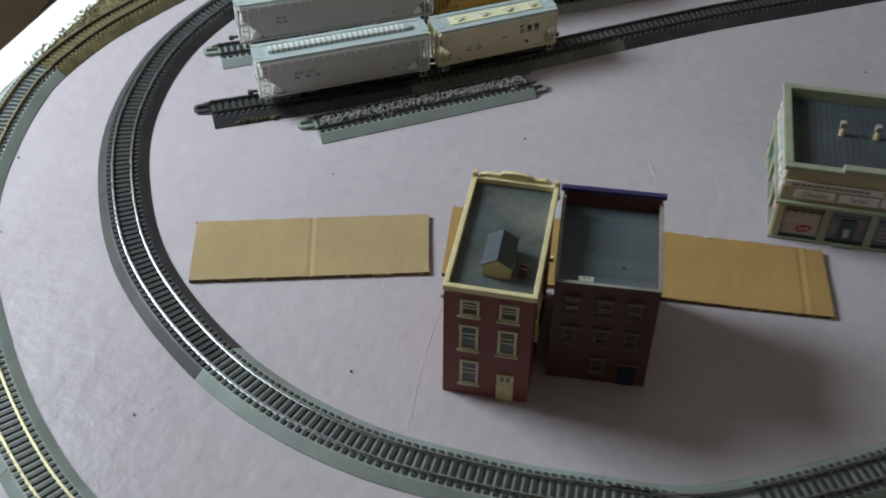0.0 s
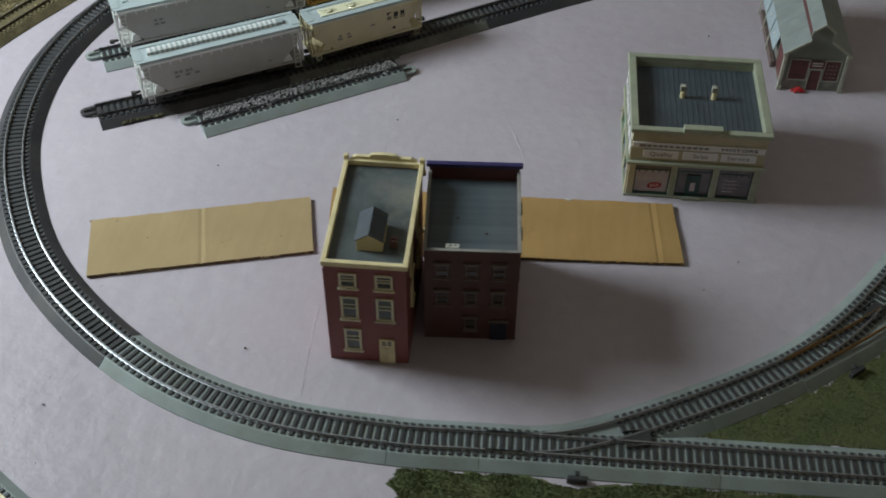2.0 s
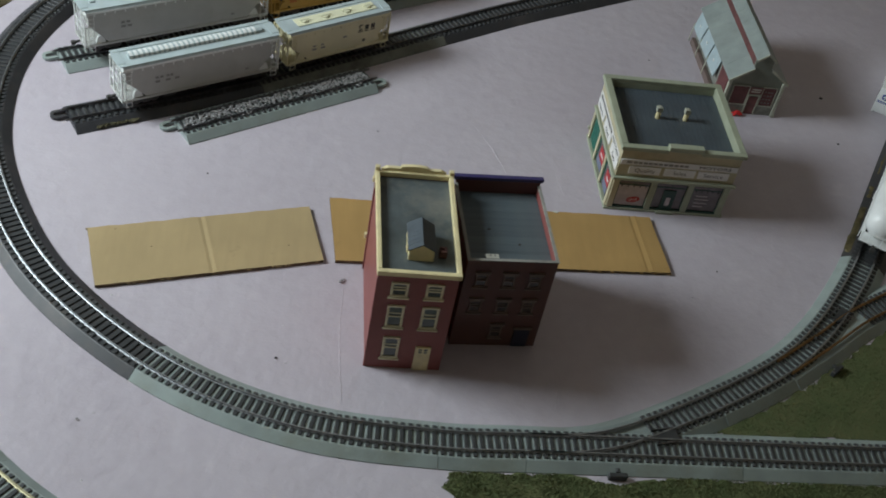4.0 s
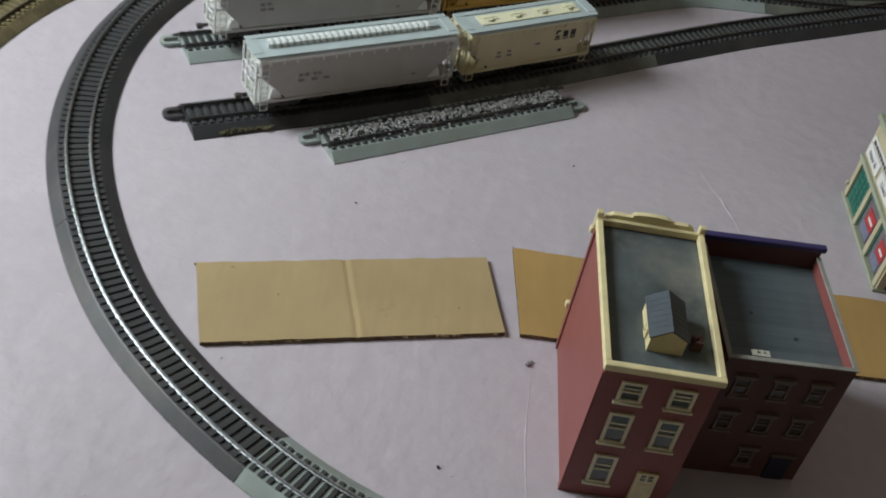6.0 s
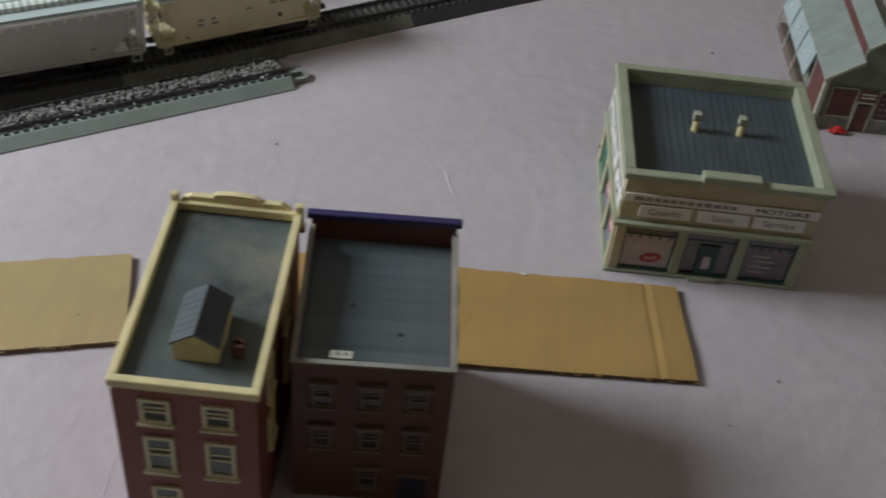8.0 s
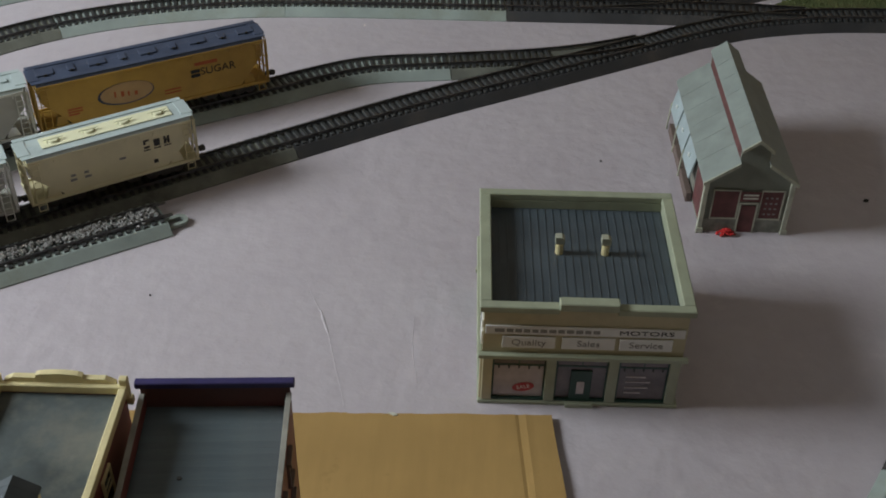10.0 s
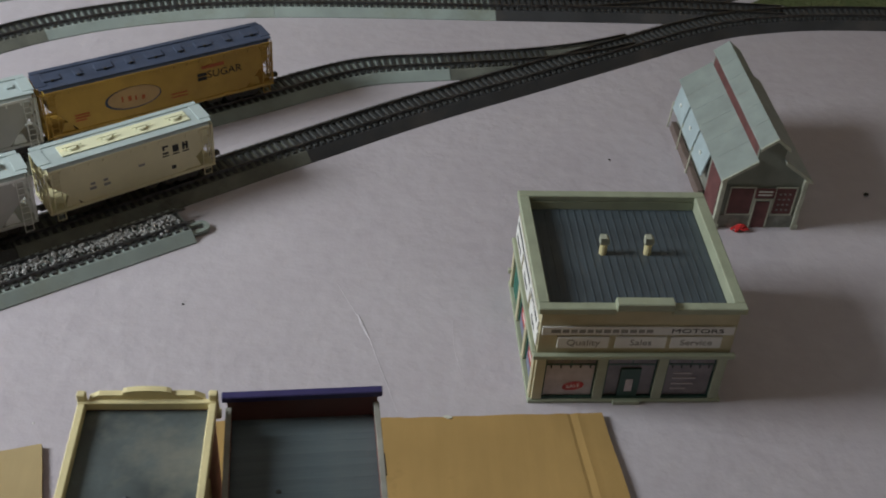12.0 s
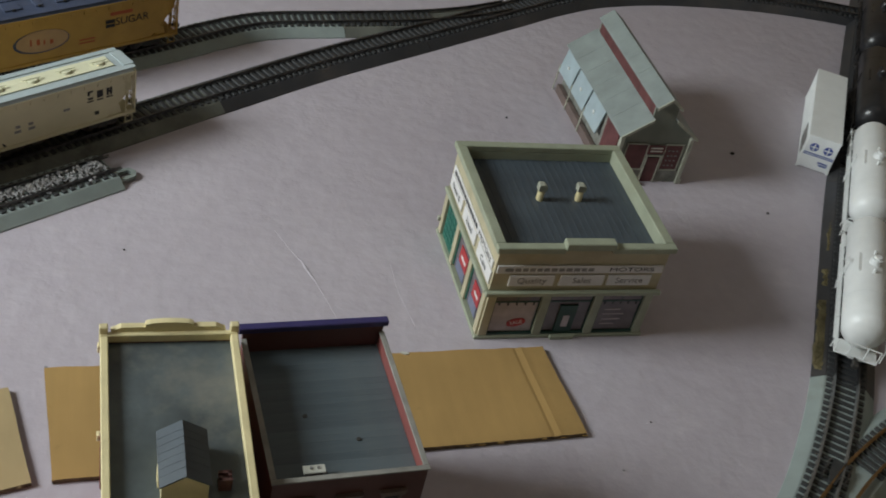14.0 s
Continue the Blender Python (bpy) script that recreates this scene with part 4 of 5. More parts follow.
def build_building_b():
    x0, x1, y0, y1, H = 0.0770, 0.1550, 0.0310, 0.1305, 0.1025
    b = thing("brick_building", pose(x0, y0, 0, 0, 0, 3.0), "three storey dark brown brick model building with flat roof", "model building")
    X, Y, t = x1 - x0, y1 - y0, 0.0018
    part("wall", box(0, X, 0, t, 0, H + 0.004, 0.0002), M_BROWNBRICK, b)
    part("wall", box(0, X, Y - t, Y, 0, H + 0.010, 0.0002), M_BROWNBRICK, b)
    part("wall", box(0.0, t, t, Y - t, 0, H + 0.0038), M_REDBRICK, b)
    part("wall", box(X - t, X, t, Y - t, 0, H + 0.0038), M_REDBRICK, b)
    part("roof", box(t, X - t, t, Y - t, H - 0.0065, H - 0.0060), M_ROOFB, b, "blue grey planked roof")
    n = 23
    pb = box(0, X - 2 * t - 0.0004, 0, (Y - 2 * t) / n - 0.00003, 0, 0.0006)
    me = mesh_of("plank", pb, M_ROOFB)
    for k in range(n):
        o = new("plank", me)
        o.parent = b
        o.matrix_basis = pose(t + 0.0002, t + 0.00015 + k * (Y - 2 * t) / n, H - 0.0060 + (k % 3) * 0.00003)
    part("parapet_cap", box(-0.0008, X + 0.0008, -0.0008, t + 0.0004, H + 0.0040, H + 0.0050, 0.0002), M_PARAPET, b)
    part("parapet_cap", box(-0.0008, t + 0.0004, t + 0.0005, Y - t, H + 0.0038, H + 0.0048, 0.0002), M_PARAPET, b)
    part("parapet_cap", box(X - t - 0.0004, X + 0.0008, t + 0.0005, Y - t, H + 0.0038, H + 0.0048, 0.0002), M_PARAPET, b)
    part("back_cornice", box(-0.0025, X + 0.0025, Y - t - 0.0008, Y + 0.0022, H + 0.0085, H + 0.0125, 0.0005), M_NAVY, b, "purple blue painted cornice")
    for fx in (0.19, 0.50, 0.79):
        window(b, pose(fx * X, 0, 0.0835), 0.0105, 0.0150, M_DARKTRIM, M_DARKGLASS, lintel=True)
        window(b, pose(fx * X, 0, 0.0515), 0.0105, 0.0150, M_DARKTRIM, M_DARKGLASS, lintel=True)
    window(b, pose(0.50 * X, 0, 0.0195), 0.0105, 0.0150, M_DARKTRIM, M_DARKGLASS, lintel=True)
    d = part("door", box(0.72 * X, 0.90 * X, -0.0012, 0.0003, 0.0003, 0.0225, 0.0002), M_DARKDOOR, b, "dark blue door")
    part("lintel", box(0.70 * X, 0.92 * X, -0.002, 0.0002, 0.0228, 0.0250, 0.0003), M_DARKTRIM, d)
    for y in (0.035, 0.065):
        for z in (0.085, 0.052):
            window(b, pose(X, y, z, 0, 0, 90), 0.0100, 0.0150, M_DARKTRIM, M_DARKGLASS, lintel=True)
    zr = H - 0.0053
    v = thing("roof_vent_box", pose(0.0992, 0.0425, zr, 0, 0, 3), "small grey vent box with pale top on the roof", "roof vent")
    part("housing", box(-0.0038, 0.0038, -0.0022, 0.0022, 0, 0.0040, 0.0003), M_DARKTRIM, v)
    part("lid", box(-0.0056, 0.0056, -0.0026, 0.0026, 0.0041, 0.0052, 0.0003), M_OFFWHITE, v, "pale grey lid")
    for x in (-0.0016, 0.0022):
        part("knob", rod((x, 0.0004, 0.0052), (x, 0.0004, 0.0058), 0.0008, 8), M_FADED, v)
    # solid black discs: the shade inside two roof holes, put into the colour
    for x, y in ((0.1004, 0.0812), (0.1259, 0.0642)):
        p = thing("roof_hole_disc", pose(x, y, zr), "small solid black disc painted as a roof hole's shade", "roof hole", "roof holes")
        bm = bmesh.new()
        bmesh.ops.create_cone(bm, cap_ends=True, segments=10, radius1=0.0014, radius2=0.0012, depth=0.0004, matrix=pose(0, 0, 0.0002))
        part("rim", bm, M_BLACK, p)


def build_motors():
    x0, y0, X, Y, H = 0.2535, 0.2335, 0.1255, 0.1175, 0.0795
    b = thing("car_showroom", pose(x0, y0, 0), "tan model car showroom with white signs and recessed roof", "model building")
    t = 0.0025
    part("plinth", box(-0.002, X + 0.002, -0.002, Y + 0.002, 0, 0.0030, 0.0005), M_SAGE, b)
    # upper walls
    part("wall", box(0, X, 0, t, 0.0420, H), M_TAN, b)
    part("wall", box(0, X, Y - t, Y, 0.003, H), M_TAN, b)
    part("wall", box(0, t, t, Y - t, 0.0420, H), M_TAN, b)
    part("wall", box(X - t, X, t, Y - t, 0.003, H), M_TAN, b)
    part("roof", box(t, X - t, t, Y - t, H - 0.0075, H - 0.0068), M_ROOFDARK, b, "dark slate coloured ribbed roof")
    rib = mesh_of("roof_rib", box(-0.0003, 0.0003, t + 0.0014, Y - t - 0.0014, 0, 0.0004, 0.0001), M_ROOFDARK)
    n = 23
    for k in range(n):
        o = new("roof_rib", rib)
        o.parent = b
        o.matrix_basis = pose(t + (k + 0.5) * (X - 2 * t) / n, 0, H - 0.0068)
    for a in ((t, X - t, t + 0.0001, t + 0.0012), (t, X - t, Y - t - 0.0012, Y - t - 0.0001), (t + 0.0001, t + 0.0012, t + 0.0013, Y - t - 0.0013), (X - t - 0.0012, X - t - 0.0001, t + 0.0013, Y - t - 0.0013)):
        part("parapet_lining", box(*a, H - 0.0067, H - 0.0001), M_SAGE, b)
    e = 0.0030
    part("cornice", box(-e, 0.365 * X, -e, t + 0.001, H, H + 0.0050, 0.0006), M_SAGE, b)
    part("cornice", box(0.645 * X, X + e, -e, t + 0.001, H, H + 0.0050, 0.0006), M_SAGE, b)
    part("raised_cornice", box(0.360 * X, 0.650 * X, -e - 0.0006, t + 0.0014, H + 0.0030, H + 0.0090, 0.0006), M_SAGE, b)
    part("raised_wall", box(0.366 * X, 0.644 * X, 0, t, H + 0.00005, H + 0.0030), M_TAN, b)
    part("cornice", box(-e, X + e, Y - t - 0.001, Y + e, H, H + 0.0048, 0.0006), M_SAGE, b)
    part("cornice", box(-e, t + 0.002, t + 0.0012, Y - t - 0.0012, H, H + 0.0048, 0.0006), M_SAGE, b)
    part("cornice", box(X - t - 0.002, X + e, t + 0.0012, Y - t - 0.0012, H, H + 0.0048, 0.0006), M_SAGE, b)
    part("lower_cornice", box(-0.0030, X + 0.0030, -0.0040, -0.0001, 0.0415, 0.0452, 0.0006), M_SAGE, b)
    part("lower_cornice", box(-0.0034, -0.0001, 0.0001, Y, 0.0415, 0.0450, 0.0006), M_SAGE, b)
    # front signs
    s = part("sign_strip", box(0.010 * X, 0.99 * X, -0.0012, -0.0001, 0.0608, 0.0676, 0.0002), M_SIGN, b, "white sign strip with dark lettering")
    x = 0.055 * X
    for w_ in (0.0060, 0.0042, 0.0040, 0.0040, 0.0038, 0.0042, 0.0044, 0.0040, 0.0046, 0.0044, 0.0038, 0.0042):
        part("letter_bar", box(x, x + w_, -0.00135, -0.00115, 0.0628, 0.0656), M_FADED, s)
        x += w_ + 0.0012
    text_mesh("lettering", "MOTORS", 0.0048, M_INK, s, pose(0.800 * X, -0.00125, 0.0642, 90, 0, 0), squeeze=1.75)
    for k, word in enumerate(("Quality", "Sales", "Service")):
        cx = (0.225, 0.52, 0.805)[k] * X
        sb = part("sign_board", box(cx - 0.0165, cx + 0.0165, -0.0014, -0.0001, 0.0496, 0.0590, 0.0003), M_SIGN, b, "white sign board with grey script lettering")
        text_mesh("lettering", word, 0.0070, M_FADED, sb, pose(cx, -0.00145, 0.0544, 90, 0, 0), squeeze=1.05)
    # side signs
    ss = part("sign_strip", box(-0.0012, -0.0001, 0.004, Y - 0.004, 0.0610, 0.0674, 0.0002), M_SIGN, b, "white sign strip with dark lettering")
    y = Y * 0.93
    for w_ in (0.0060, 0.0042, 0.0040, 0.0040, 0.0038, 0.0042, 0.0044, 0.0040, 0.0046, 0.0044, 0.0038, 0.0042):
        part("letter_bar", box(-0.00135, -0.00115, y - w_, y, 0.0624, 0.0658), M_INK, ss)
        y -= w_ + 0.0012
    text_mesh("lettering", "MOTORS", 0.0055, M_INK, ss, pose(-0.00125, Y * 0.20, 0.0641, 90, 0, -90), squeeze=1.4)
    for cy, word in ((0.83, "New &"), (0.50, "Used"), (0.16, "Cars")):
        sb = part("sign_board", box(-0.0014, -0.0001, cy * Y - 0.0165, cy * Y + 0.0165, 0.0485, 0.0596, 0.0003), M_SIGN, b, "white sign board with dark script lettering")
        text_mesh("lettering", word, 0.0072, M_INK, sb, pose(-0.00145, cy * Y, 0.0540, 90, 0, -90))
    # front pilasters and bays
    z0, z1 = 0.0031, 0.0414
    for f in (0.028, 0.350, 0.665, 0.972):
        part("pilaster", box(f * X - 0.0033, f * X + 0.0033, -0.0014, 0.0030, z0, z1, 0.0004), M_TAN if f < 0.1 else M_SAGE, b)
    for i, (a, c) in enumerate(((0.055, 0.323), (0.377, 0.638), (0.692, 0.945))):
        w = part("display_window", box(a * X, c * X, 0.0010, 0.0018, z0 + 0.002, z1), (M_PALE, M_SHOWGLASS, M_SHOWGLASS)[i], b, "showroom window with printed display")
        for x in (a * X, c * X - 0.0010):
            part("window_frame", box(x, x + 0.0010, 0.0002, 0.00098, z0 + 0.002, z1, 0.0001), M_GREENDOOR, w)
        part("window_sill", box(a * X - 0.001, c * X + 0.001, -0.0008, 0.0018, z0, z0 + 0.0020, 0.0003), M_GREENDOOR, w)
        part("transom_bar", box(a * X + 0.0011, c * X - 0.0011, 0.0002, 0.00098, z1 - 0.0085, z1 - 0.0072), M_GREENDOOR, w)
        mid = (a + c) / 2 * X
        part("transom_post", box(mid - 0.0004, mid + 0.0004, 0.0002, 0.00098, z1 - 0.0071, z1), M_GREENDOOR, w)
        part("transom_shade", box(a * X + 0.0011, c * X - 0.0011, 0.00045, 0.00099, z1 - 0.0070, z1 - 0.0035), M_SHOWGLASS, w)
        for q in range(5):
            px = a * X + (0.12 + 0.19 * q) * (c - a) * X
            part("hanging_lamp", rod((px, 0.0006, z1 - 0.0110), (px, 0.0006, z1 - 0.0086), 0.0006, 6), M_INK, w) if i != 1 else None
        if i == 0:
            bm = bmesh.new()
            bmesh.ops.create_cone(bm, cap_ends=True, segments=24, radius1=0.0062, radius2=0.0062, depth=0.0003, matrix=Matrix.Translation((mid + 0.0035, 0.00082, 0.0135)) @ Euler((radians(90), radians(-12), 0)).to_matrix().to_4x4() @ Matrix.Diagonal((1.15, 0.62, 1, 1)))
            part("sale_sticker", bm, M_POSTRED, w, "red oval sticker")
            text_mesh("lettering", "SALE", 0.0042, M_SIGN, w, pose(mid + 0.0035, 0.00062, 0.0135, 90, 0, 0) @ pose(0, 0, 0, 0, 0, 12), extrude=0.00005)
        if i == 2:
            for q, (zz, ww) in enumerate(((0.0245, 0.6), (0.0200, 0.75), (0.0150, 0.7), (0.0105, 0.5))):
                part("print_line", box(mid - 0.0105, mid - 0.0105 + 0.021 * ww, 0.0006, 0.00098, zz, zz + 0.0011), M_PALE, w)
        if i == 1:
            d = part("door", box(mid - 0.0068, mid + 0.0068, -0.0004, 0.00095, z0 + 0.0004, 0.0300, 0.0003), M_GREENDOOR, b, "dark green showroom door")
            part("pane", box(mid - 0.0024, mid + 0.0024, -0.0007, -0.0003, 0.0100, 0.0205), M_PALE, d, "pale door glass")
            part("door_step", box(mid - 0.0090, mid + 0.0090, -0.0040, -0.0016, 0.0, 0.0034, 0.0003), M_SAGE, d)
    # west side bays: garage door at the back, two windows
    for f in (0.028, 0.335, 0.66, 0.972):
        part("pilaster", box(-0.0014, 0.0030, f * Y - 0.0030, f * Y + 0.0030, z0, z1, 0.0004), M_TAN, b)
    for i, (a, c) in enumerate(((0.055, 0.310), (0.360, 0.635))):
        w = part("display_window", box(0.0010, 0.0018, a * Y, c * Y, z0 + 0.002, z1), M_SHOWGLASS, b, "side window with red and blue posters")
        part("window_frame", box(0.0002, 0.00098, a * Y, c * Y, z1 - 0.0050, z1 - 0.0001), M_GARAGE, w)
        for y in (a * Y, c * Y - 0.0016):
            part("window_frame", box(0.0002, 0.00098, y, y + 0.0016, z0 + 0.002, z1 - 0.0051), M_GARAGE, w)
        part("poster", box(0.0004, 0.00097, (a + 0.045) * Y, (c - 0.075) * Y, 0.0165, 0.0300), M_POSTRED, w, "red poster")
        part("poster", box(0.0004, 0.00097, (a + 0.055) * Y, (c - 0.05) * Y, 0.0065, 0.0160), M_POSTBLUE, w, "blue grey poster")
        part("print_line", box(0.00025, 0.00039, (a + 0.07) * Y, (c - 0.11) * Y, 0.0215, 0.0240), M_SIGN, w)
    g = part("garage_door", box(0.0010, 0.0018, 0.690 * Y, 0.942 * Y, z0, z1), M_GARAGE, b, "teal green garage door with panels")
    for r in range(6):
        for q in range(4):
            yy, zz = 0.700 * Y + q * 0.060 * Y, z0 + 0.0015 + r * 0.0058
            part("panel", box(0.0004, 0.00105, yy, yy + 0.052 * Y, zz, zz + 0.0046, 0.0001), M_GARAGE, g)
    part("light_bracket", box(-0.0035, -0.0005, Y - 0.002, Y + 0.001, 0.012, 0.016, 0.0004), M_WASHED, b)
    for fx in (0.392, 0.632):
        v = thing("roof_vent", pose(x0 + fx * X, y0 + 0.560 * Y, H - 0.0068), "cream roof vent pipe with a hooded cap", "roof vent", "showroom roof vents")
        part("pipe", rod((0, 0, 0), (0, 0, 0.0075), 0.0026, 12), M_CREAM, v)
        part("collar", rod((0, 0, 0.0076), (0, 0, 0.0086), 0.0022, 10), M_CREAM, v)
        part("hood", prism([(-0.0030, 0.0087), (0.0030, 0.0087), (0.0030, 0.0125), (0.0012, 0.0140), (-0.0030, 0.0140)], -0.0022, 0.0030), M_WASHED, v)


def build_station():
    x0, y0, X, Y = 0.4243, 0.4235, 0.0630, 0.1420
    b = thing("train_station", pose(x0, y0, 0), "small stone station model with weathered tin roof and red panels", "model building")
    ze, zs, zt, zp, c = 0.0500, 0.0650, 0.0770, 0.0855, X / 2
    h = 0.0108
    gable = [(0, 0.0002), (X, 0.0002), (X, ze - 0.002), (c + h, zs - 0.001), (c + h, zt - 0.001), (c, zp - 0.002), (c - h, zt - 0.001), (c - h, zs - 0.001), (0, ze - 0.002)]
    part("gable_wall", prism(gable, 0.0, 0.0022), M_GABLE, b, "grey green boarded gable end")
    part("gable_wall", prism(gable, Y - 0.0022, Y), M_GABLE, b, "grey green boarded gable end")
    part("wall", box(0, 0.0022, 0.0023, Y - 0.0023, 0, ze - 0.003), M_STONE, b)
    part("wall", box(X - 0.0022, X, 0.0023, Y - 0.0023, 0, ze - 0.003), M_STONE, b)
    part("stone_base", box(-0.001, X + 0.001, -0.0010, -0.0001, 0.0, 0.0125, 0.0003), M_STONE, b)
    o = 0.0045
    sl = (zs - ze) / (c - h)
    for s in (-1, 1):
        xe = c + s * (c + o)
        zl = ze - sl * o
        part("roof", prism([(c + s * h, zs), (xe, zl), (xe, zl + 0.0012), (c + s * h, zs + 0.0012)], -0.004, Y + 0.004), M_TINROOF, b, "weathered grey tin roof slope")
        part("clerestory", prism([(c + s * (h - 0.0012), zs - 0.002), (c + s * h, zs - 0.002), (c + s * h, zt), (c + s * (h - 0.0012), zt)], 0.0023, Y - 0.0023), M_STATRED, b, "dark red clerestory band")
        sl2 = (zp - zt) / h
        part("upper_roof", prism([(c, zp), (c + s * (h + 0.0008), zt - sl2 * 0.0008), (c + s * (h + 0.0008), zt - sl2 * 0.0008 + 0.0012), (c, zp + 0.0012)], -0.004, Y + 0.004), M_TINROOF, b, "weathered grey tin roof slope")
        part("barge_board", prism([(c + s * h, zs - 0.0016), (xe, zl - 0.0016), (xe, zl + 0.0014), (c + s * h, zs + 0.0014)], -0.0052, -0.0041), M_WASHED, b)
        part("barge_board", prism([(c, zp - 0.0016), (c + s * (h + 0.0008), zt - sl2 * 0.0008 - 0.0016), (c + s * (h + 0.0008), zt - sl2 * 0.0008 + 0.0014), (c, zp + 0.0014)], -0.0052, -0.0041), M_WASHED, b)
        part("corner_post", box(c + s * (c + 0.0010) - 0.0018, c + s * (c + 0.0010) + 0.0018, -0.0030, 0.0008, 0.0, ze - 0.0035, 0.0003), M_WASHED, b)
        part("post_foot", box(c + s * (c + 0.0010) - 0.0028, c + s * (c + 0.0010) + 0.0028, -0.0042, -0.0031, 0.0, 0.0050, 0.0004), M_WASHED, b)
    # sheet joints of the roof
    for k in range(1, 6):
        part("roof_seam", prism([(c - h, zs + 0.0012), (-o, ze - sl * o + 0.0012), (-o, ze - sl * o + 0.0014), (c - h, zs + 0.0014)], Y * k / 6, Y * k / 6 + 0.0006), M_TINROOF, b)
        part("roof_seam", prism([(c, zp + 0.0012), (c - h - 0.0008, zt - sl2 * 0.0008 + 0.0012), (c - h - 0.0008, zt - sl2 * 0.0008 + 0.0014), (c, zp + 0.0014)], Y * k / 6, Y * k / 6 + 0.0006), M_TINROOF, b)
    # front: red windows, door, sign
    for a, cc in ((0.10, 0.40), (0.68, 0.93)):
        w = part("window", box(a * X, cc * X, -0.0008, -0.0001, 0.0135, 0.0385), M_STATRED, b, "dark red boarded window")
        part("window_frame", box(a * X - 0.0010, cc * X + 0.0010, -0.0014, -0.0009, 0.0386, 0.0398), M_WASHED, w)
        part("window_frame", box(a * X - 0.0010, cc * X + 0.0010, -0.0014, -0.0009, 0.0122, 0.0134), M_WASHED, w)
        for x in (a * X - 0.0010, cc * X):
            part("window_frame", box(x, x + 0.0010, -0.0014, -0.0009, 0.0135, 0.0385), M_WASHED, w)
        if a > 0.5:
            for r in range(4):
                for q in range(3):
                    part("print_dot", box(a * X + 0.003 + q * 0.0038, a * X + 0.0048 + q * 0.0038, -0.00115, -0.00082, 0.017 + r * 0.005, 0.0182 + r * 0.005), M_FADED, w)
    d = part("door", box(0.44 * X, 0.63 * X, -0.0016, -0.0012, 0.0004, 0.0255), M_STATRED, b, "dark red plank door")
    for x in (0.425 * X, 0.632 * X):
        part("door_frame", box(x, x + 0.0012, -0.0020, -0.0011, 0.0, 0.0270), M_WASHED, d)
    part("door_frame", box(0.425 * X, 0.65 * X, -0.0021, -0.0011, 0.0271, 0.0283), M_WASHED, d)
    s = part("sign", box(0.415 * X, 0.665 * X, -0.0020, -0.0012, 0.0295, 0.0385, 0.0002), M_STATRED, b, "red sign board with two faded lines")
    for z in (0.0320, 0.0350):
        part("letter_bar", box(0.45 * X, 0.63 * X, -0.00215, -0.00195, z, z + 0.0013), M_OFFWHITE, s)
    # west side: red bay, awnings on posts, dock
    part("red_bay", box(-0.0012, -0.0001, 0.006, 0.034, 0.006, ze - 0.0065), M_STATRED, b, "dark red side panel")
    for k in range(3):
        a = 0.040 + k * 0.036
        w = part("awning", prism([(-0.0002, ze - 0.006), (-0.0050, 0.0205), (-0.0060, 0.0205), (-0.0012, ze - 0.0045)], a, a + 0.033), M_BLUEAWN, b, "pale blue glossy sloping panel")
        part("bright_dot", box(-0.0050, -0.0038, a + 0.015, a + 0.018, 0.0310, 0.0340, 0.0003), M_RIBWHITE, w, at=None)
        part("post", rod((-0.0068, a + 0.033, 0.0), (-0.0055, a + 0.033, 0.0260), 0.0008, 6), M_WASHED, b)
    part("dock", box(-0.0060, -0.0013, 0.037, Y - 0.002, 0.0, 0.0085, 0.0003), M_DARKTRIM, b)
    for k in range(5):
        part("crate", box(X + 0.0004, X + 0.0044, 0.004 + k * 0.012, 0.010 + k * 0.012, 0.0, 0.010 + (k % 2) * 0.010, 0.0005), M_STONE, b)
    rnd = random.Random(2)
    f = thing("flower_bush", pose(x0 + 0.020, y0 - 0.0055, 0), "small red flowering bush beside the station door", "bush")
    bm = bmesh.new()
    for _ in range(60):
        a, r = rnd.uniform(0, 6.28), rnd.uniform(0, 0.0055)
        bmesh.ops.create_icosphere(bm, subdivisions=1, radius=rnd.uniform(0.0007, 0.0015), matrix=pose(r * math.cos(a) * 1.3, r * math.sin(a) * 0.6, 0.001 + (0.0065 - r) * rnd.uniform(0.3, 0.9)))
    part("blossoms", bm, M_FLOWER, f)


# ---------- rolling stock ----------
def truck(parent, x):
    """A two-axle bogie under a car."""
    bm = bmesh.new()
    for s in (-1, 1):
        add_box(bm, x - 0.0125, x + 0.0125, s * 0.0118 - 0.0011, s * 0.0118 + 0.0011, 0.0140, 0.0180, 0.0004)
        add_box(bm, x - 0.0040, x + 0.0040, s * 0.0118 - 0.0015, s * 0.0118 + 0.0015, 0.0125, 0.0195, 0.0004)
    add_box(bm, x - 0.0035, x + 0.0035, -0.0105, 0.0105, 0.0150, 0.0190)
    t = part("bogie", bm, M_BLACK, parent)
    for a in (-0.0100, 0.0100):
        for s in (-1, 1):
            b = bmesh.new()
            add_rod(b, (x + a, s * 0.0080, 0.0152), (x + a, s * 0.0098, 0.0152), 0.0054, 16)
            add_rod(b, (x + a, s * 0.0074, 0.0152), (x + a, s * 0.0080, 0.0152), 0.0060, 16)
            part("wheel", b, M_WHEEL, t)
        part("axle", rod((x + a, -0.0074, 0.0152), (x + a, 0.0074, 0.0152), 0.0009, 6), M_WHEEL, t)


def coupler(parent, x, s):
    bm = bmesh.new()
    add_box(bm, min(x, x + s * 0.007), max(x, x + s * 0.007), -0.0011, 0.0011, 0.0185, 0.0212, 0.0003)
    add_box(bm, min(x + s * 0.005, x + s * 0.010), max(x + s * 0.005, x + s * 0.010), -0.0030, 0.0016, 0.0180, 0.0218, 0.0005)
    part("coupler", bm, M_BLACK, parent)


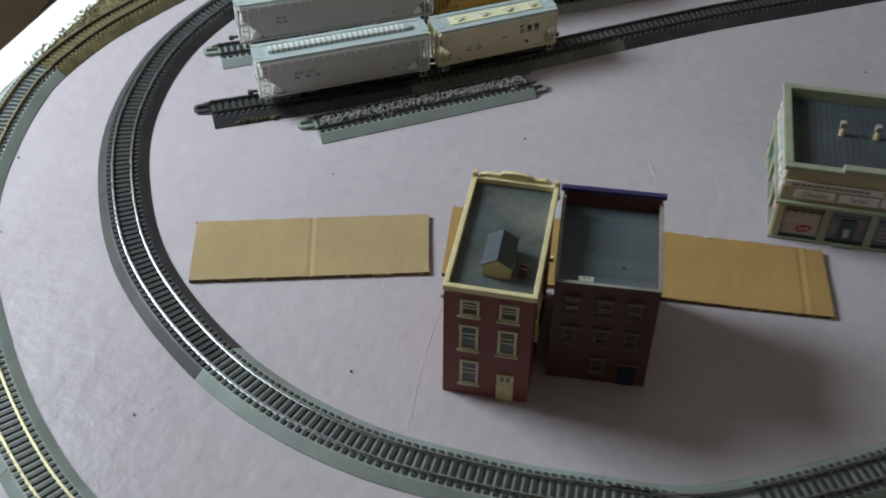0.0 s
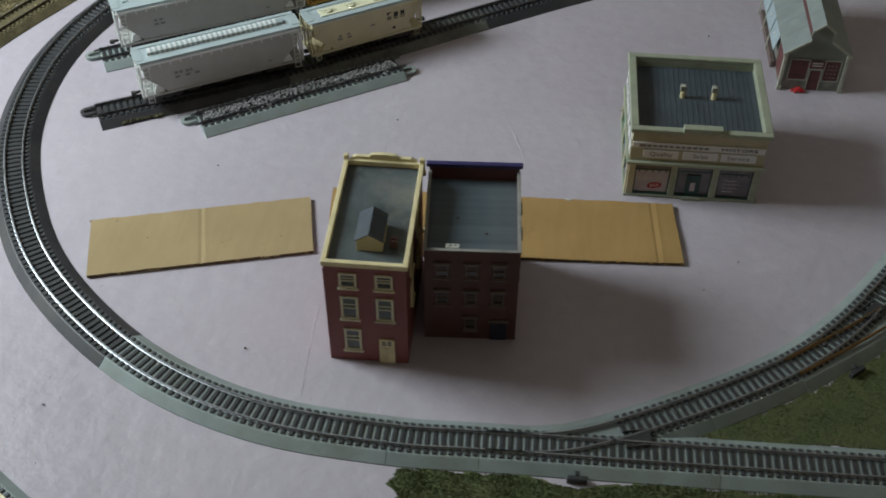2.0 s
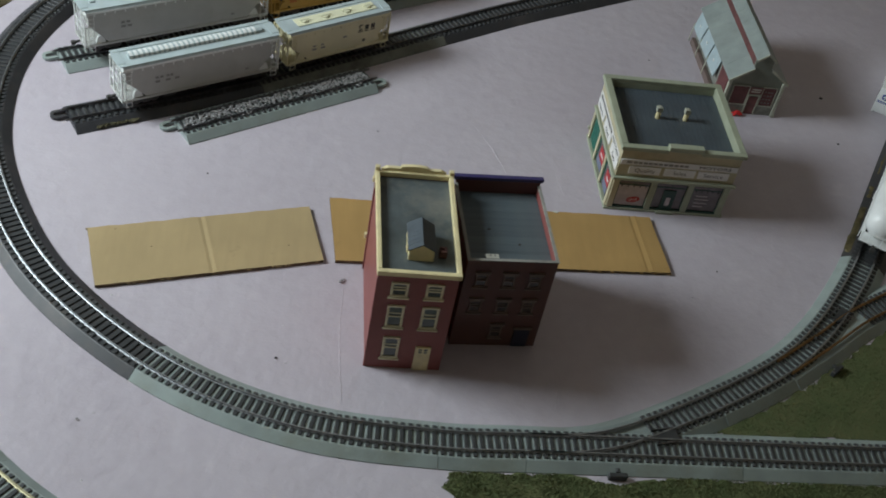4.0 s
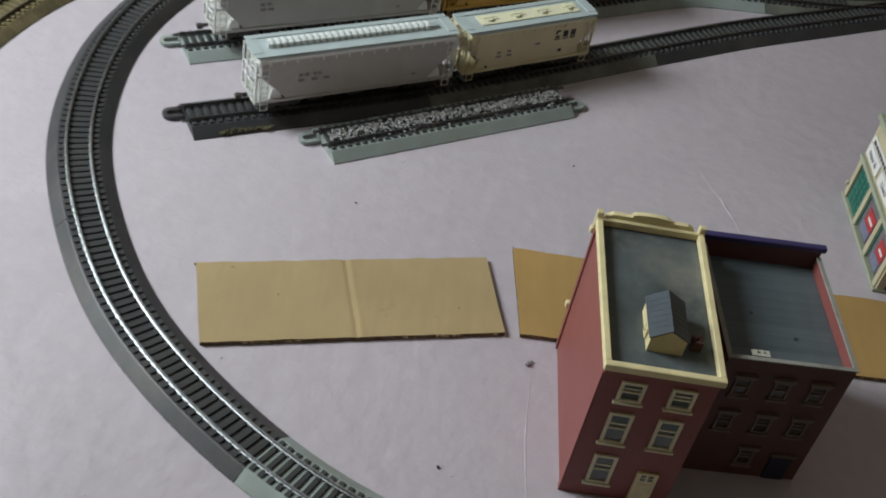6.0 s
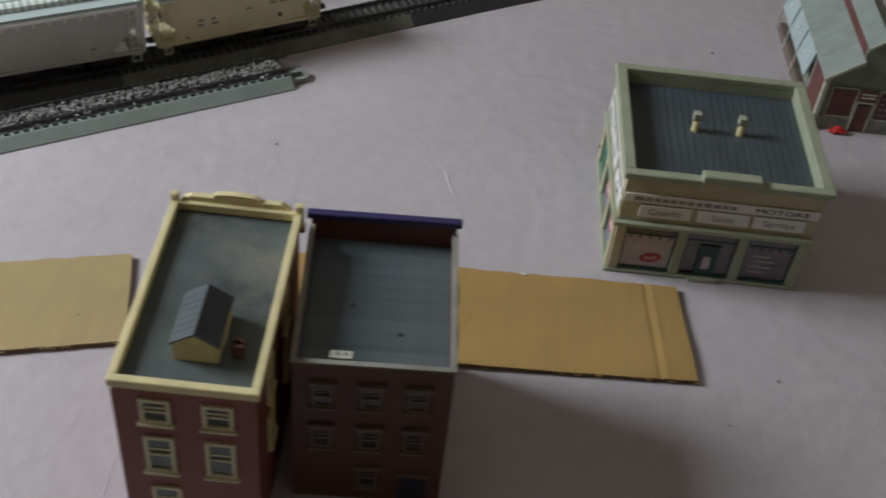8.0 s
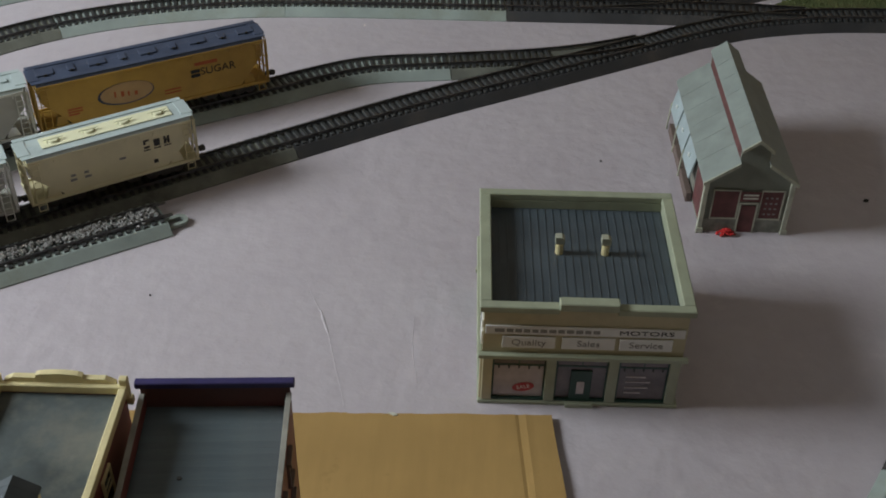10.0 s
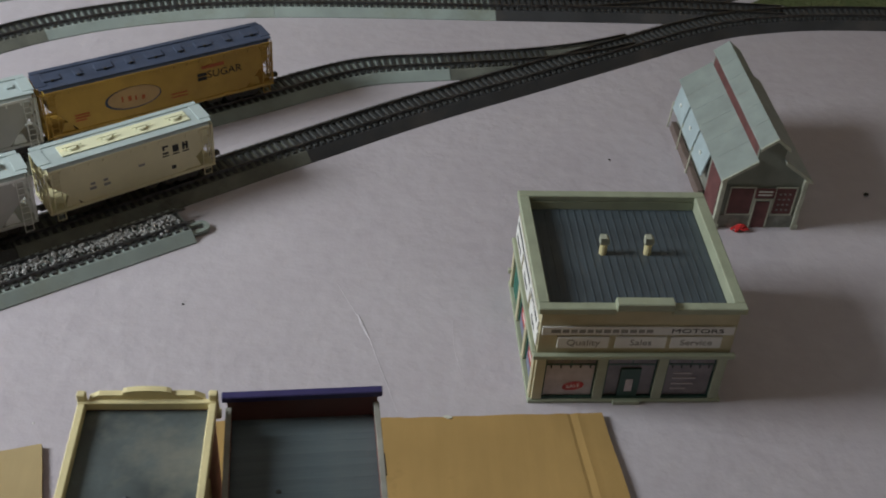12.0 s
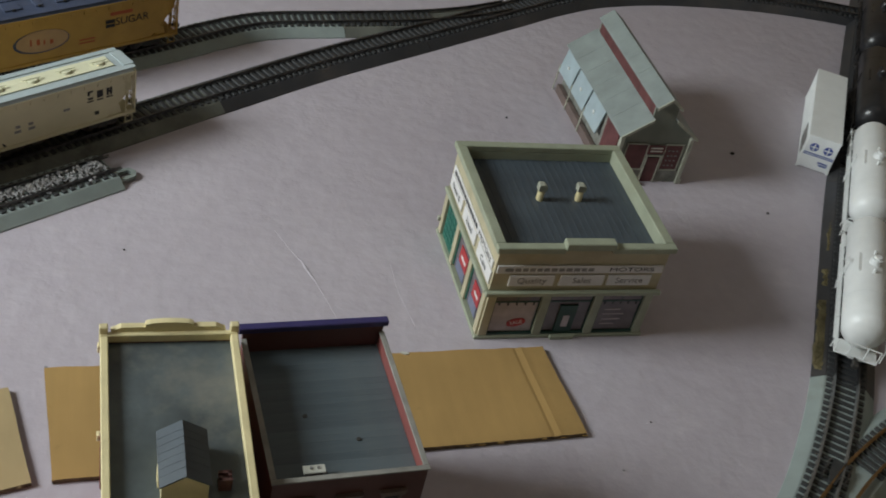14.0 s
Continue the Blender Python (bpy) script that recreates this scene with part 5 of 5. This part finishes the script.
def ladder(parent, x, y, z0, z1, w, mat, along="x"):
    bm = bmesh.new()
    r = 0.00038
    for a in (-w / 2, w / 2):
        p = (x + a, y) if along == "x" else (x, y + a)
        add_rod(bm, (p[0], p[1], z0), (p[0], p[1], z1), r, 5)
    n = max(3, int((z1 - z0) / 0.0050))
    for k in range(n + 1):
        z = z0 + 0.0005 + (z1 - z0 - 0.001) * k / n
        a = (x - w / 2, y, z) if along == "x" else (x, y - w / 2, z)
        c = (x + w / 2, y, z) if along == "x" else (x, y + w / 2, z)
        add_rod(bm, a, c, r, 5)
    part("ladder", bm, mat, parent)


def hopper(m, L, body, roofm, label, style, category="rail car", top=0.0610, trim=None):
    trim = trim or body
    c = thing("hopper_car", m, label, category)
    W2, zb = 0.0165, 0.0232
    hl = L / 2
    # main tank of the car: sides full at the top, sloping in at both lower ends
    out = [(-hl + 0.0055, top), (hl - 0.0055, top), (hl - 0.0055, top - 0.0150), (hl - 0.0265, zb), (-hl + 0.0265, zb), (-hl + 0.0055, top - 0.0150)]
    part("body", prism(out, -W2, W2), body, c)
    for s in (-1, 1):
        part("side_sill", box(-hl + 0.004, hl - 0.004, s * W2 - 0.0010, s * W2 + 0.0010, zb - 0.0022, zb + 0.0006, 0.0003), body, c)
        part("top_rail", box(-hl + 0.003, hl - 0.003, s * W2 - 0.0007, s * W2 + 0.0011, top - 0.0020, top + 0.0006, 0.0003), trim, c)
        bm = bmesh.new()
        n = int(L / 0.0115)
        for k in range(n):
            x = -hl + 0.012 + (L - 0.024) * k / (n - 1)
            add_box(bm, x - 0.0006, x + 0.0006, min(s * W2, s * (W2 + 0.0010)), max(s * W2, s * (W2 + 0.0010)), top - 0.0046, top - 0.0020)
        tagged(part("rib", bm, trim, c), kind="stuff")
    for e in (-1, 1):
        # end platform, posts and ladders
        x = e * hl
        part("end_sill", box(min(x, x - e * 0.022), max(x, x - e * 0.022), -W2, W2, zb - 0.0030, zb - 0.0010, 0.0003), body, c)
        part("end_panel", box(min(x - e * 0.0030, x - e * 0.0042), max(x - e * 0.0030, x - e * 0.0042), -W2 * 0.98, W2 * 0.98, top - 0.0060, top + 0.0006, 0.0003), trim, c)
        for y in (-W2 + 0.001, -W2 * 0.35, W2 * 0.35, W2 - 0.001):
            bm = bmesh.new()
            add_box(bm, x - e * 0.0012 - 0.0007, x - e * 0.0012 + 0.0007, y - 0.0007, y + 0.0007, zb - 0.0010, top - 0.0010)
            part("end_post", bm, trim, c)
        for z in (zb + 0.010, zb + 0.020):
            part("end_rail", box(x - e * 0.0012 - 0.0004, x - e * 0.0012 + 0.0004, -W2 + 0.0002, W2 - 0.0002, z, z + 0.0010), trim, c)
        for s in (-1, 1):
            ladder(c, x - e * 0.0075, s * (W2 + 0.0012), zb - 0.0085, top - 0.0015, 0.0060, trim)
        ladder(c, x + e * 0.0004, -W2 * 0.66, zb - 0.0010, top - 0.001, 0.0060, trim, "y")
        part("slope_plate", prism([(x - e * 0.0055, top - 0.0160), (x - e * 0.0255, zb + 0.0010), (x - e * 0.0245, zb + 0.0010), (x - e * 0.0045, top - 0.0160)], -W2 * 0.8, W2 * 0.8), trim, c)
        part("bracket", prism([(x - e * 0.0120, zb - 0.001), (x - e * 0.0240, zb - 0.001), (x - e * 0.0200, zb + 0.009), (x - e * 0.0150, zb + 0.009)], -W2 * 0.95, -W2 * 0.75), trim, c)
        truck(c, e * (hl - 0.0270))
        coupler(c, x, e)
    nb = 4 if L > 0.19 else 3 if L > 0.15 else 2
    for k in range(nb):
        x = (k - (nb - 1) / 2) * (L - 0.088) / max(1, nb - 0.4)
        w = (L - 0.088) / nb * 0.48
        part("chute", prism([(x - w, zb - 0.0002), (x + w, zb - 0.0002), (x + w * 0.35, 0.0135), (x - w * 0.35, 0.0135)], -0.0115, 0.0115), M_BLACK, c)
    part("underframe", box(-hl + 0.01, hl - 0.01, -0.004, 0.004, 0.0180, zb - 0.0031), M_BLACK, c)
    # roof
    part("roof", prism([(-W2 - 0.0004, top + 0.0006), (W2 + 0.0004, top + 0.0006), (W2 - 0.0010, top + 0.0022), (0, top + 0.0030), (-W2 + 0.0010, top + 0.0022)], -hl + 0.0035, hl - 0.0035, "x"), roofm, c, "shallow pitched roof")
    zr = top + 0.0026
    for s in (-1, 1):
        part("roof_walk", box(-hl + 0.0005, hl - 0.0005, s * W2 * 0.80 - 0.0024, s * W2 * 0.80 + 0.0024, zr - 0.0002, zr + 0.0006, 0.0001), roofm, c)
    for e in (-1, 1):
        part("end_walk", box(min(e * (hl - 0.008), e * (hl + 0.001)), max(e * (hl - 0.008), e * (hl + 0.001)), -W2 * 0.62, W2 * 0.62, zr - 0.0001, zr + 0.0007, 0.0001), roofm, c)
    if style == "trough":
        part("trough_hatch", prism([(-0.0042, zr + 0.0003), (0.0042, zr + 0.0003), (0.0036, zr + 0.0030), (0, zr + 0.0040), (-0.0036, zr + 0.0030)], -hl + 0.014, hl - 0.016, "x"), M_ROOFPALE, c, "long ribbed hatch cover")
        n = int((L - 0.032) / 0.0054)
        me = mesh_of("hatch_rib", prism([(-0.0047, zr + 0.0002), (0.0047, zr + 0.0002), (0.0041, zr + 0.0036), (0, zr + 0.0046), (-0.0041, zr + 0.0036)], -0.0015, 0.0015, "x"), M_RIBWHITE)
        for k in range(n):
            o = new("hatch_rib", me)
            o.parent = c
            o.matrix_basis = pose(-hl + 0.0165 + k * 0.0054, 0, 0)
    elif style == "round":
        part("roof_panel", box(-hl + 0.018, hl - 0.014, -0.0072, 0.0072, zr + 0.0003, zr + 0.0009, 0.0002), M_ROOFCREAM, c, "cream roof centre panel")
        for k in range(4):
            x = -hl + 0.028 + k * (L - 0.052) / 3
            h = part("hatch", rod((x, 0, zr + 0.0009), (x, 0, zr + 0.0026), 0.0048, 18, 0.0038), M_ROOFCREAM, c, "round cream roof hatch")
            part("hatch_clamp", box(x - 0.0075, x + 0.0075, -0.0006, 0.0006, zr + 0.0026, zr + 0.0031), M_ROOFCREAM, h)
    elif style == "small":
        for k in range(10):
            x = -hl + 0.015 + k * (L - 0.030) / 9
            part("hatch", box(x - 0.0030, x + 0.0030, -0.0026, 0.0026, zr + 0.0003, zr + 0.0018, 0.0004), roofm, c)
    else:
        for k in range(9):
            x = -hl + 0.014 + k * (L - 0.028) / 8
            h = part("hatch", box(x - (0.0072 if k % 2 == 0 else 0.003), x + (0.0072 if k % 2 == 0 else 0.003), -0.0048, 0.0048, zr + 0.0003, zr + 0.0014, 0.0003), roofm, c)
            part("hinge", box(x - 0.0012, x + 0.0012, -0.0060, -0.0049, zr + 0.0004, zr + 0.0020), M_BLACK, h)
    return c


def bars(parent, y, items, mat):
    for x, z, w, h in items:
        part("marking", box(x, x + w, y - 0.00025, y + 0.0001, z, z + h), mat, parent)


def tank_car(m, L, mat, label):
    c = thing("tank_car", m, label, "tank car")
    r, zc, hl = 0.0168, 0.0370, L / 2
    bm = bmesh.new()
    prof = [(-hl + 0.004, 0.0), (-hl + 0.0048, 0.006), (-hl + 0.0072, 0.0115), (-hl + 0.0110, 0.0152), (-hl + 0.0150, r), (hl - 0.0150, r), (hl - 0.0110, 0.0152), (hl - 0.0072, 0.0115), (hl - 0.0048, 0.006), (hl - 0.004, 0.0)]
    rings = []
    for x, q in prof:
        rings.append([bm.verts.new((x, q * math.cos(a * math.pi / 14), zc + q * math.sin(a * math.pi / 14))) for a in range(28)] if q > 0 else [bm.verts.new((x, 0, zc))])
    for a, b in zip(rings[:-1], rings[1:]):
        for i in range(28):
            j = (i + 1) % 28
            if len(a) == 1:
                bm.faces.new((a[0], b[i], b[j]))
            elif len(b) == 1:
                bm.faces.new((a[i], a[j], b[0]))
            else:
                bm.faces.new((a[i], a[j], b[j], b[i]))
    part("tank", bm, mat, c, smooth=True)
    for x in (-L * 0.24, L * 0.24):
        b = bmesh.new()
        bmesh.ops.create_cone(b, cap_ends=False, segments=28, radius1=r + 0.0004, radius2=r + 0.0004, depth=0.0012, matrix=pose(x, 0, zc, 0, 90, 0))
        part("band", b, mat, c)
    part("frame", box(-hl, hl, -0.0050, 0.0050, 0.0185, 0.0212, 0.0004), mat, c)
    for e in (-1, 1):
        part("end_platform", box(min(e * hl, e * (hl - 0.016)), max(e * hl, e * (hl - 0.016)), -0.0160, 0.0160, 0.0195, 0.0210, 0.0003), mat, c)
        part("saddle", box(e * (hl - 0.030) - 0.004, e * (hl - 0.030) + 0.004, -0.0110, 0.0110, 0.0205, 0.0250, 0.0004), mat, c)
        b = bmesh.new()
        for y in (-0.0155, -0.006, 0.006, 0.0155):
            add_rod(b, (e * (hl - 0.0006), y, 0.0208), (e * (hl - 0.0006), y, 0.0320), 0.0005, 5)
        add_rod(b, (e * (hl - 0.0006), -0.0155, 0.0320), (e * (hl - 0.0006), 0.0155, 0.0320), 0.0005, 5)
        part("railing", b, mat, c)
        truck(c, e * (hl - 0.0260))
        coupler(c, e * hl, e)
    for s in (-1, 1):
        b = bmesh.new()
        add_rod(b, (-hl + 0.002, s * 0.0182, 0.0330), (hl - 0.002, s * 0.0182, 0.0330), 0.0005, 5)
        for k in range(7):
            x = -hl + 0.004 + (L - 0.008) * k / 6
            add_rod(b, (x, s * 0.0182, 0.0205 if k in (0, 6) else 0.0290), (x, s * 0.0182, 0.0330), 0.0005, 5)
            if k not in (0, 6):
                add_rod(b, (x, s * 0.0160, 0.0320), (x, s * 0.0182, 0.0325), 0.0005, 5)
        part("railing", b, mat, c)
        ladder(c, 0.004, s * 0.0178, 0.0190, zc + 0.010, 0.0060, mat)
        part("running_board", box(-hl + 0.016, hl - 0.016, min(s * 0.0130, s * 0.0168), max(s * 0.0130, s * 0.0168), 0.0200, 0.0208), mat, c)
    part("dome", rod((0, 0, zc + r - 0.002), (0, 0, zc + r + 0.0045), 0.0050, 16, 0.0046), mat, c)
    part("dome_lid", rod((0, 0, zc + r + 0.0046), (0, 0, zc + r + 0.0060), 0.0034, 14, 0.0028), mat, c)
    for x in (-0.013, 0.012):
        part("valve", rod((x, 0.001, zc + r - 0.001), (x, 0.001, zc + r + 0.0035), 0.0012, 8), mat, c)
    part("top_walk", box(-0.012, 0.012, -0.0120, 0.0120, zc + r - 0.0040, zc + r - 0.0030, 0.0002), mat, c)
    bl = M_FADED
    for x in (-L * 0.36, L * 0.30):
        for k in range(2):
            part("marking", box(x, x + 0.010 - k * 0.003, -0.0140, -0.0132, zc + 0.0092 + k * 0.0016, zc + 0.0100 + k * 0.0016), bl, c)
    return c


def along(p, q, s):
    a, b = Vector(p), Vector(q)
    d = (b - a).normalized()
    v = a + d * s
    return pose(v.x, v.y, 0.0013, 0, 0, math.degrees(math.atan2(d.y, d.x)))


def build_cars():
    h1 = hopper(pose(-0.1772, 0.3665, 0.0013, 0, 0, 28.9), 0.176, M_HOPGREY, M_ROOFPALE, "light grey covered hopper with a white ribbed roof hatch", "trough", trim=M_RIBWHITE)
    bars(h1, -0.0166, [(-0.052, 0.0425, 0.0035, 0.0028), (-0.047, 0.0425, 0.0035, 0.0028), (-0.040, 0.0425, 0.003, 0.0028), (-0.036, 0.0425, 0.003, 0.0028),
                       (-0.052, 0.0375, 0.005, 0.0026), (-0.041, 0.0375, 0.005, 0.0026), (-0.031, 0.0375, 0.005, 0.0026), (0.048, 0.030, 0.004, 0.0014)], M_FADED)
    c1 = hopper(pose(-0.0365, 0.4492, 0.0013, 0, 0, 31.5), 0.133, M_CARCREAM, M_ROOFPALE, "cream covered hopper with four round roof hatches", "round", top=0.0585)
    bars(c1, -0.0166, [(0.0240, 0.0440, 0.0045, 0.0016), (0.0240, 0.0475, 0.0015, 0.0030), (0.0240, 0.0500, 0.0045, 0.0014), (0.0320, 0.0440, 0.0048, 0.0060), (0.0400, 0.0440, 0.0018, 0.0064), (0.0428, 0.0440, 0.0018, 0.0064), (0.0404, 0.0464, 0.0040, 0.0018),
                       (0.0235, 0.0418, 0.0055, 0.0009), (0.0318, 0.0418, 0.0055, 0.0009), (0.0398, 0.0418, 0.0055, 0.0009), (0.030, 0.0290, 0.0035, 0.0030)], M_INK)
    bars(c1, -0.0166, [(-0.034, 0.0370, 0.0035, 0.002), (-0.024, 0.0370, 0.0035, 0.002), (-0.035, 0.0330, 0.005, 0.002), (-0.024, 0.0330, 0.005, 0.002), (0.004, 0.0400, 0.005, 0.0018)], M_FADED)
    h2 = hopper(pose(-0.2108, 0.4628, 0.0013, 0, 0, 27.9), 0.212, M_HOPGREY, M_ROOFPALE, "long light grey covered hopper with small roof hatches", "small", trim=M_RIBWHITE, top=0.0630)
    bars(h2, -0.0166, [(-0.066, 0.044, 0.004, 0.0026), (-0.060, 0.044, 0.004, 0.0026), (-0.066, 0.039, 0.005, 0.0024), (-0.059, 0.039, 0.005, 0.0024), (0.060, 0.030, 0.004, 0.002)], M_FADED)
    y1 = hopper(pose(-0.0275, 0.5614, 0.0013, 0, 0, 28.2), 0.198, M_YELLOW, M_NAVYROOF, "orange yellow covered hopper with a navy roof", "walk", top=0.0625)
    bm = bmesh.new()
    mm = Matrix.Translation((-0.026, -0.0166, 0.0410)) @ Euler((radians(90), 0, 0)).to_matrix().to_4x4() @ Matrix.Diagonal((1.9, 0.82, 1, 1))
    bmesh.ops.create_cone(bm, cap_ends=True, segments=32, radius1=0.0125, radius2=0.0125, depth=0.0003, matrix=mm)
    ov = part("emblem_rim", bm, M_NAVYROOF, y1, "dark rimmed oval emblem")
    bm = bmesh.new()
    bmesh.ops.create_cone(bm, cap_ends=True, segments=32, radius1=0.0116, radius2=0.0116, depth=0.0003, matrix=Matrix.Translation((0.0006, -0.0003, 0.0006)) @ mm)
    part("emblem", bm, M_PINKOVAL, ov, "pale peach oval")
    bm = bmesh.new()
    for k in range(4):
        add_box(bm, -0.036 + k * 0.0056, -0.0345 + k * 0.0056 + 0.0012 * (k % 2), -0.0172, -0.0169, 0.0390 - 0.0004 * k, 0.0445 - 0.001 * k)
    part("emblem_mark", bm, M_RUST, ov)
    text_mesh("lettering", "SUGAR", 0.0098, M_INK, y1, pose(0.0540, -0.0167, 0.0450, 90, 0, 0), extrude=0.0001)
    bars(y1, -0.0166, [(0.030, 0.0410, 0.008, 0.0030), (0.030, 0.0450, 0.008, 0.0030)], M_INK)
    bars(y1, -0.0166, [(0.034, 0.0515, 0.020, 0.0030)], M_RUST)
    bars(y1, -0.0166, [(-0.075, 0.0360, 0.012, 0.0014), (-0.075, 0.0335, 0.012, 0.0014), (-0.075, 0.0310, 0.009, 0.0014), (0.006, 0.0340, 0.014, 0.0012), (0.006, 0.0310, 0.014, 0.0012)], M_RUST)
    a, b = (0.5267, 0.1813), (0.8146, 0.6518)
    tank_car(along(a, b, 0.080), 0.158, M_TANKWHITE, "white tank car with railings and a top dome")
    tank_car(along(a, b, 0.245), 0.158, M_TANKWHITE, "white tank car coupled to another white one")
    tank_car(along(a, b, 0.412), 0.162, M_TANKBLACK, "glossy black tank car on the siding")
    tank_car(along(a, b, 0.582), 0.162, M_TANKBLACK, "glossy black tank car behind another one")
    t = thing("container", pose(0.6757, 0.5047, 0.0, 0, 0, 58.6), "white freight container with blue round emblems on its end", "container")
    part("shell", box(-0.0700, 0.0700, -0.0150, 0.0150, 0.0008, 0.0345, 0.0006), M_TANKWHITE, t)
    part("roof_cap", box(-0.0705, 0.0705, -0.0154, 0.0154, 0.0346, 0.0354, 0.0003), M_TANKWHITE, t)
    for y in (-0.0142, 0.0142):
        for x in (-0.0692, 0.0692):
            part("corner_casting", box(x - 0.0012, x + 0.0012, y - 0.0012, y + 0.0012, 0.0, 0.0030, 0.0002), M_TANKWHITE, t)
    for y in (-0.0065, 0.0065):
        bm = bmesh.new()
        add_rod(bm, (-0.0704, y, 0.0240), (-0.0701, y, 0.0240), 0.0042, 20)
        em = part("emblem", bm, M_BLUELOGO, t, "blue round emblem")
        part("emblem_cross", box(-0.0706, -0.07045, y - 0.0006, y + 0.0006, 0.0205, 0.0275), M_TANKWHITE, em)
        part("emblem_cross", box(-0.0706, -0.07045, y - 0.0035, y + 0.0035, 0.0234, 0.0246), M_TANKWHITE, em)
    for z in (0.0150, 0.0168):
        part("stripe", box(-0.0703, -0.07008, -0.0142, 0.0142, z, z + 0.0009), M_BLUELOGO, t)
    part("marking", box(-0.0703, -0.07008, -0.0110, -0.0020, 0.0090, 0.0105), M_BLUELOGO, t)
    part("marking", box(-0.0703, -0.07008, -0.0110, -0.0035, 0.0066, 0.0080), M_BLUELOGO, t)
    for k in range(22):
        x = -0.066 + k * 0.00628
        part("side_rib", box(x - 0.0008, x + 0.0008, 0.0150, 0.0154, 0.002, 0.0335), M_TANKWHITE, t)
    part("door_seam", box(-0.062, -0.030, 0.01545, 0.0156, 0.010, 0.026), M_FADED, t)


def build_bits():
    rnd = random.Random(12)
    def pebble(x, y, r, mat, label):
        bm = bmesh.new()
        bmesh.ops.create_icosphere(bm, subdivisions=1, radius=r)
        for v in bm.verts:
            v.co *= rnd.uniform(0.75, 1.2)
            v.co.z *= 0.7
        low = min(v.co.z for v in bm.verts)
        for v in bm.verts:
            v.co.z -= low
        tagged(part("crumb", bm, mat, None, at=pose(x, y, 0.0)), label, "crumb", "loose crumbs")
    for x, y, r in ((-0.0755, 0.0033, 0.0012), (0.5652, 0.4670, 0.0022), (0.5596, 0.3783, 0.0015), (-0.4569, 0.1994, 0.0012), (-0.4669, 0.3742, 0.0014), (0.3568, 0.1489, 0.0008), (-0.1540, 0.2375, 0.0009), (0.3552, 0.5141, 0.0012), (0.0174, 0.3280, 0.0009)):
        pebble(x, y, r, M_CRUMB, "tiny dark crumb lying on the foam")
    for x, y, r in ((-0.0203, 0.0992, 0.0022), (-0.0174, 0.1021, 0.0014), (-0.2416, 0.0391, 0.0015), (-0.2285, -0.0720, 0.0012), (0.3224, 0.1098, 0.0009), (-0.0317, 0.2146, 0.0013), (-0.4348, 0.0936, 0.0016), (-0.4245, 0.0988, 0.0011), (-0.4707, 0.1028, 0.0012)):
        pebble(x, y, r, M_GREYCRUMB, "tiny grey stone crumb lying on the foam")


def build_flecks():
    """Small pale flecks on the foam, most of them near the window side."""
    rnd = random.Random(31)
    bm = bmesh.new()
    for cx, cy, sx, sy, n in ((-0.42, 0.17, 0.035, 0.05, 26), (-0.30, 0.05, 0.07, 0.09, 34), (-0.40, 0.32, 0.05, 0.05, 16), (-0.20, 0.24, 0.10, 0.05, 16), (0.0, 0.02, 0.10, 0.04, 14), (0.26, 0.05, 0.12, 0.05, 10), (-0.27, -0.10, 0.06, 0.05, 14)):
        for _ in range(n):
            x, y, r = rnd.gauss(cx, sx), rnd.gauss(cy, sy), 0.0004 + 0.0013 * rnd.random() ** 3
            a0, e = rnd.uniform(0, 6.28), rnd.uniform(0.35, 1.0)
            ca, sa = math.cos(a0), math.sin(a0)
            low = []
            for k in range(6):
                u, v = r * rnd.uniform(0.6, 1.2) * math.cos(k * 1.047), r * e * rnd.uniform(0.6, 1.2) * math.sin(k * 1.047)
                low.append(bm.verts.new((x + u * ca - v * sa, y + u * sa + v * ca, 0.00005)))
            top = bm.verts.new((x, y, 0.0003 + r * 0.2))
            for k in range(6):
                bm.faces.new((low[k], low[(k + 1) % 6], top))
    tagged(part("pale_flecks", bm, M_FLECK), "tiny pale flecks scattered on the foam", "flecks", kind="stuff")


build_room()
build_turf()
build_cardboard()
build_building_a()
build_building_b()
build_motors()
build_station()
build_cars()
build_bits()
build_flecks()
build_tracks()
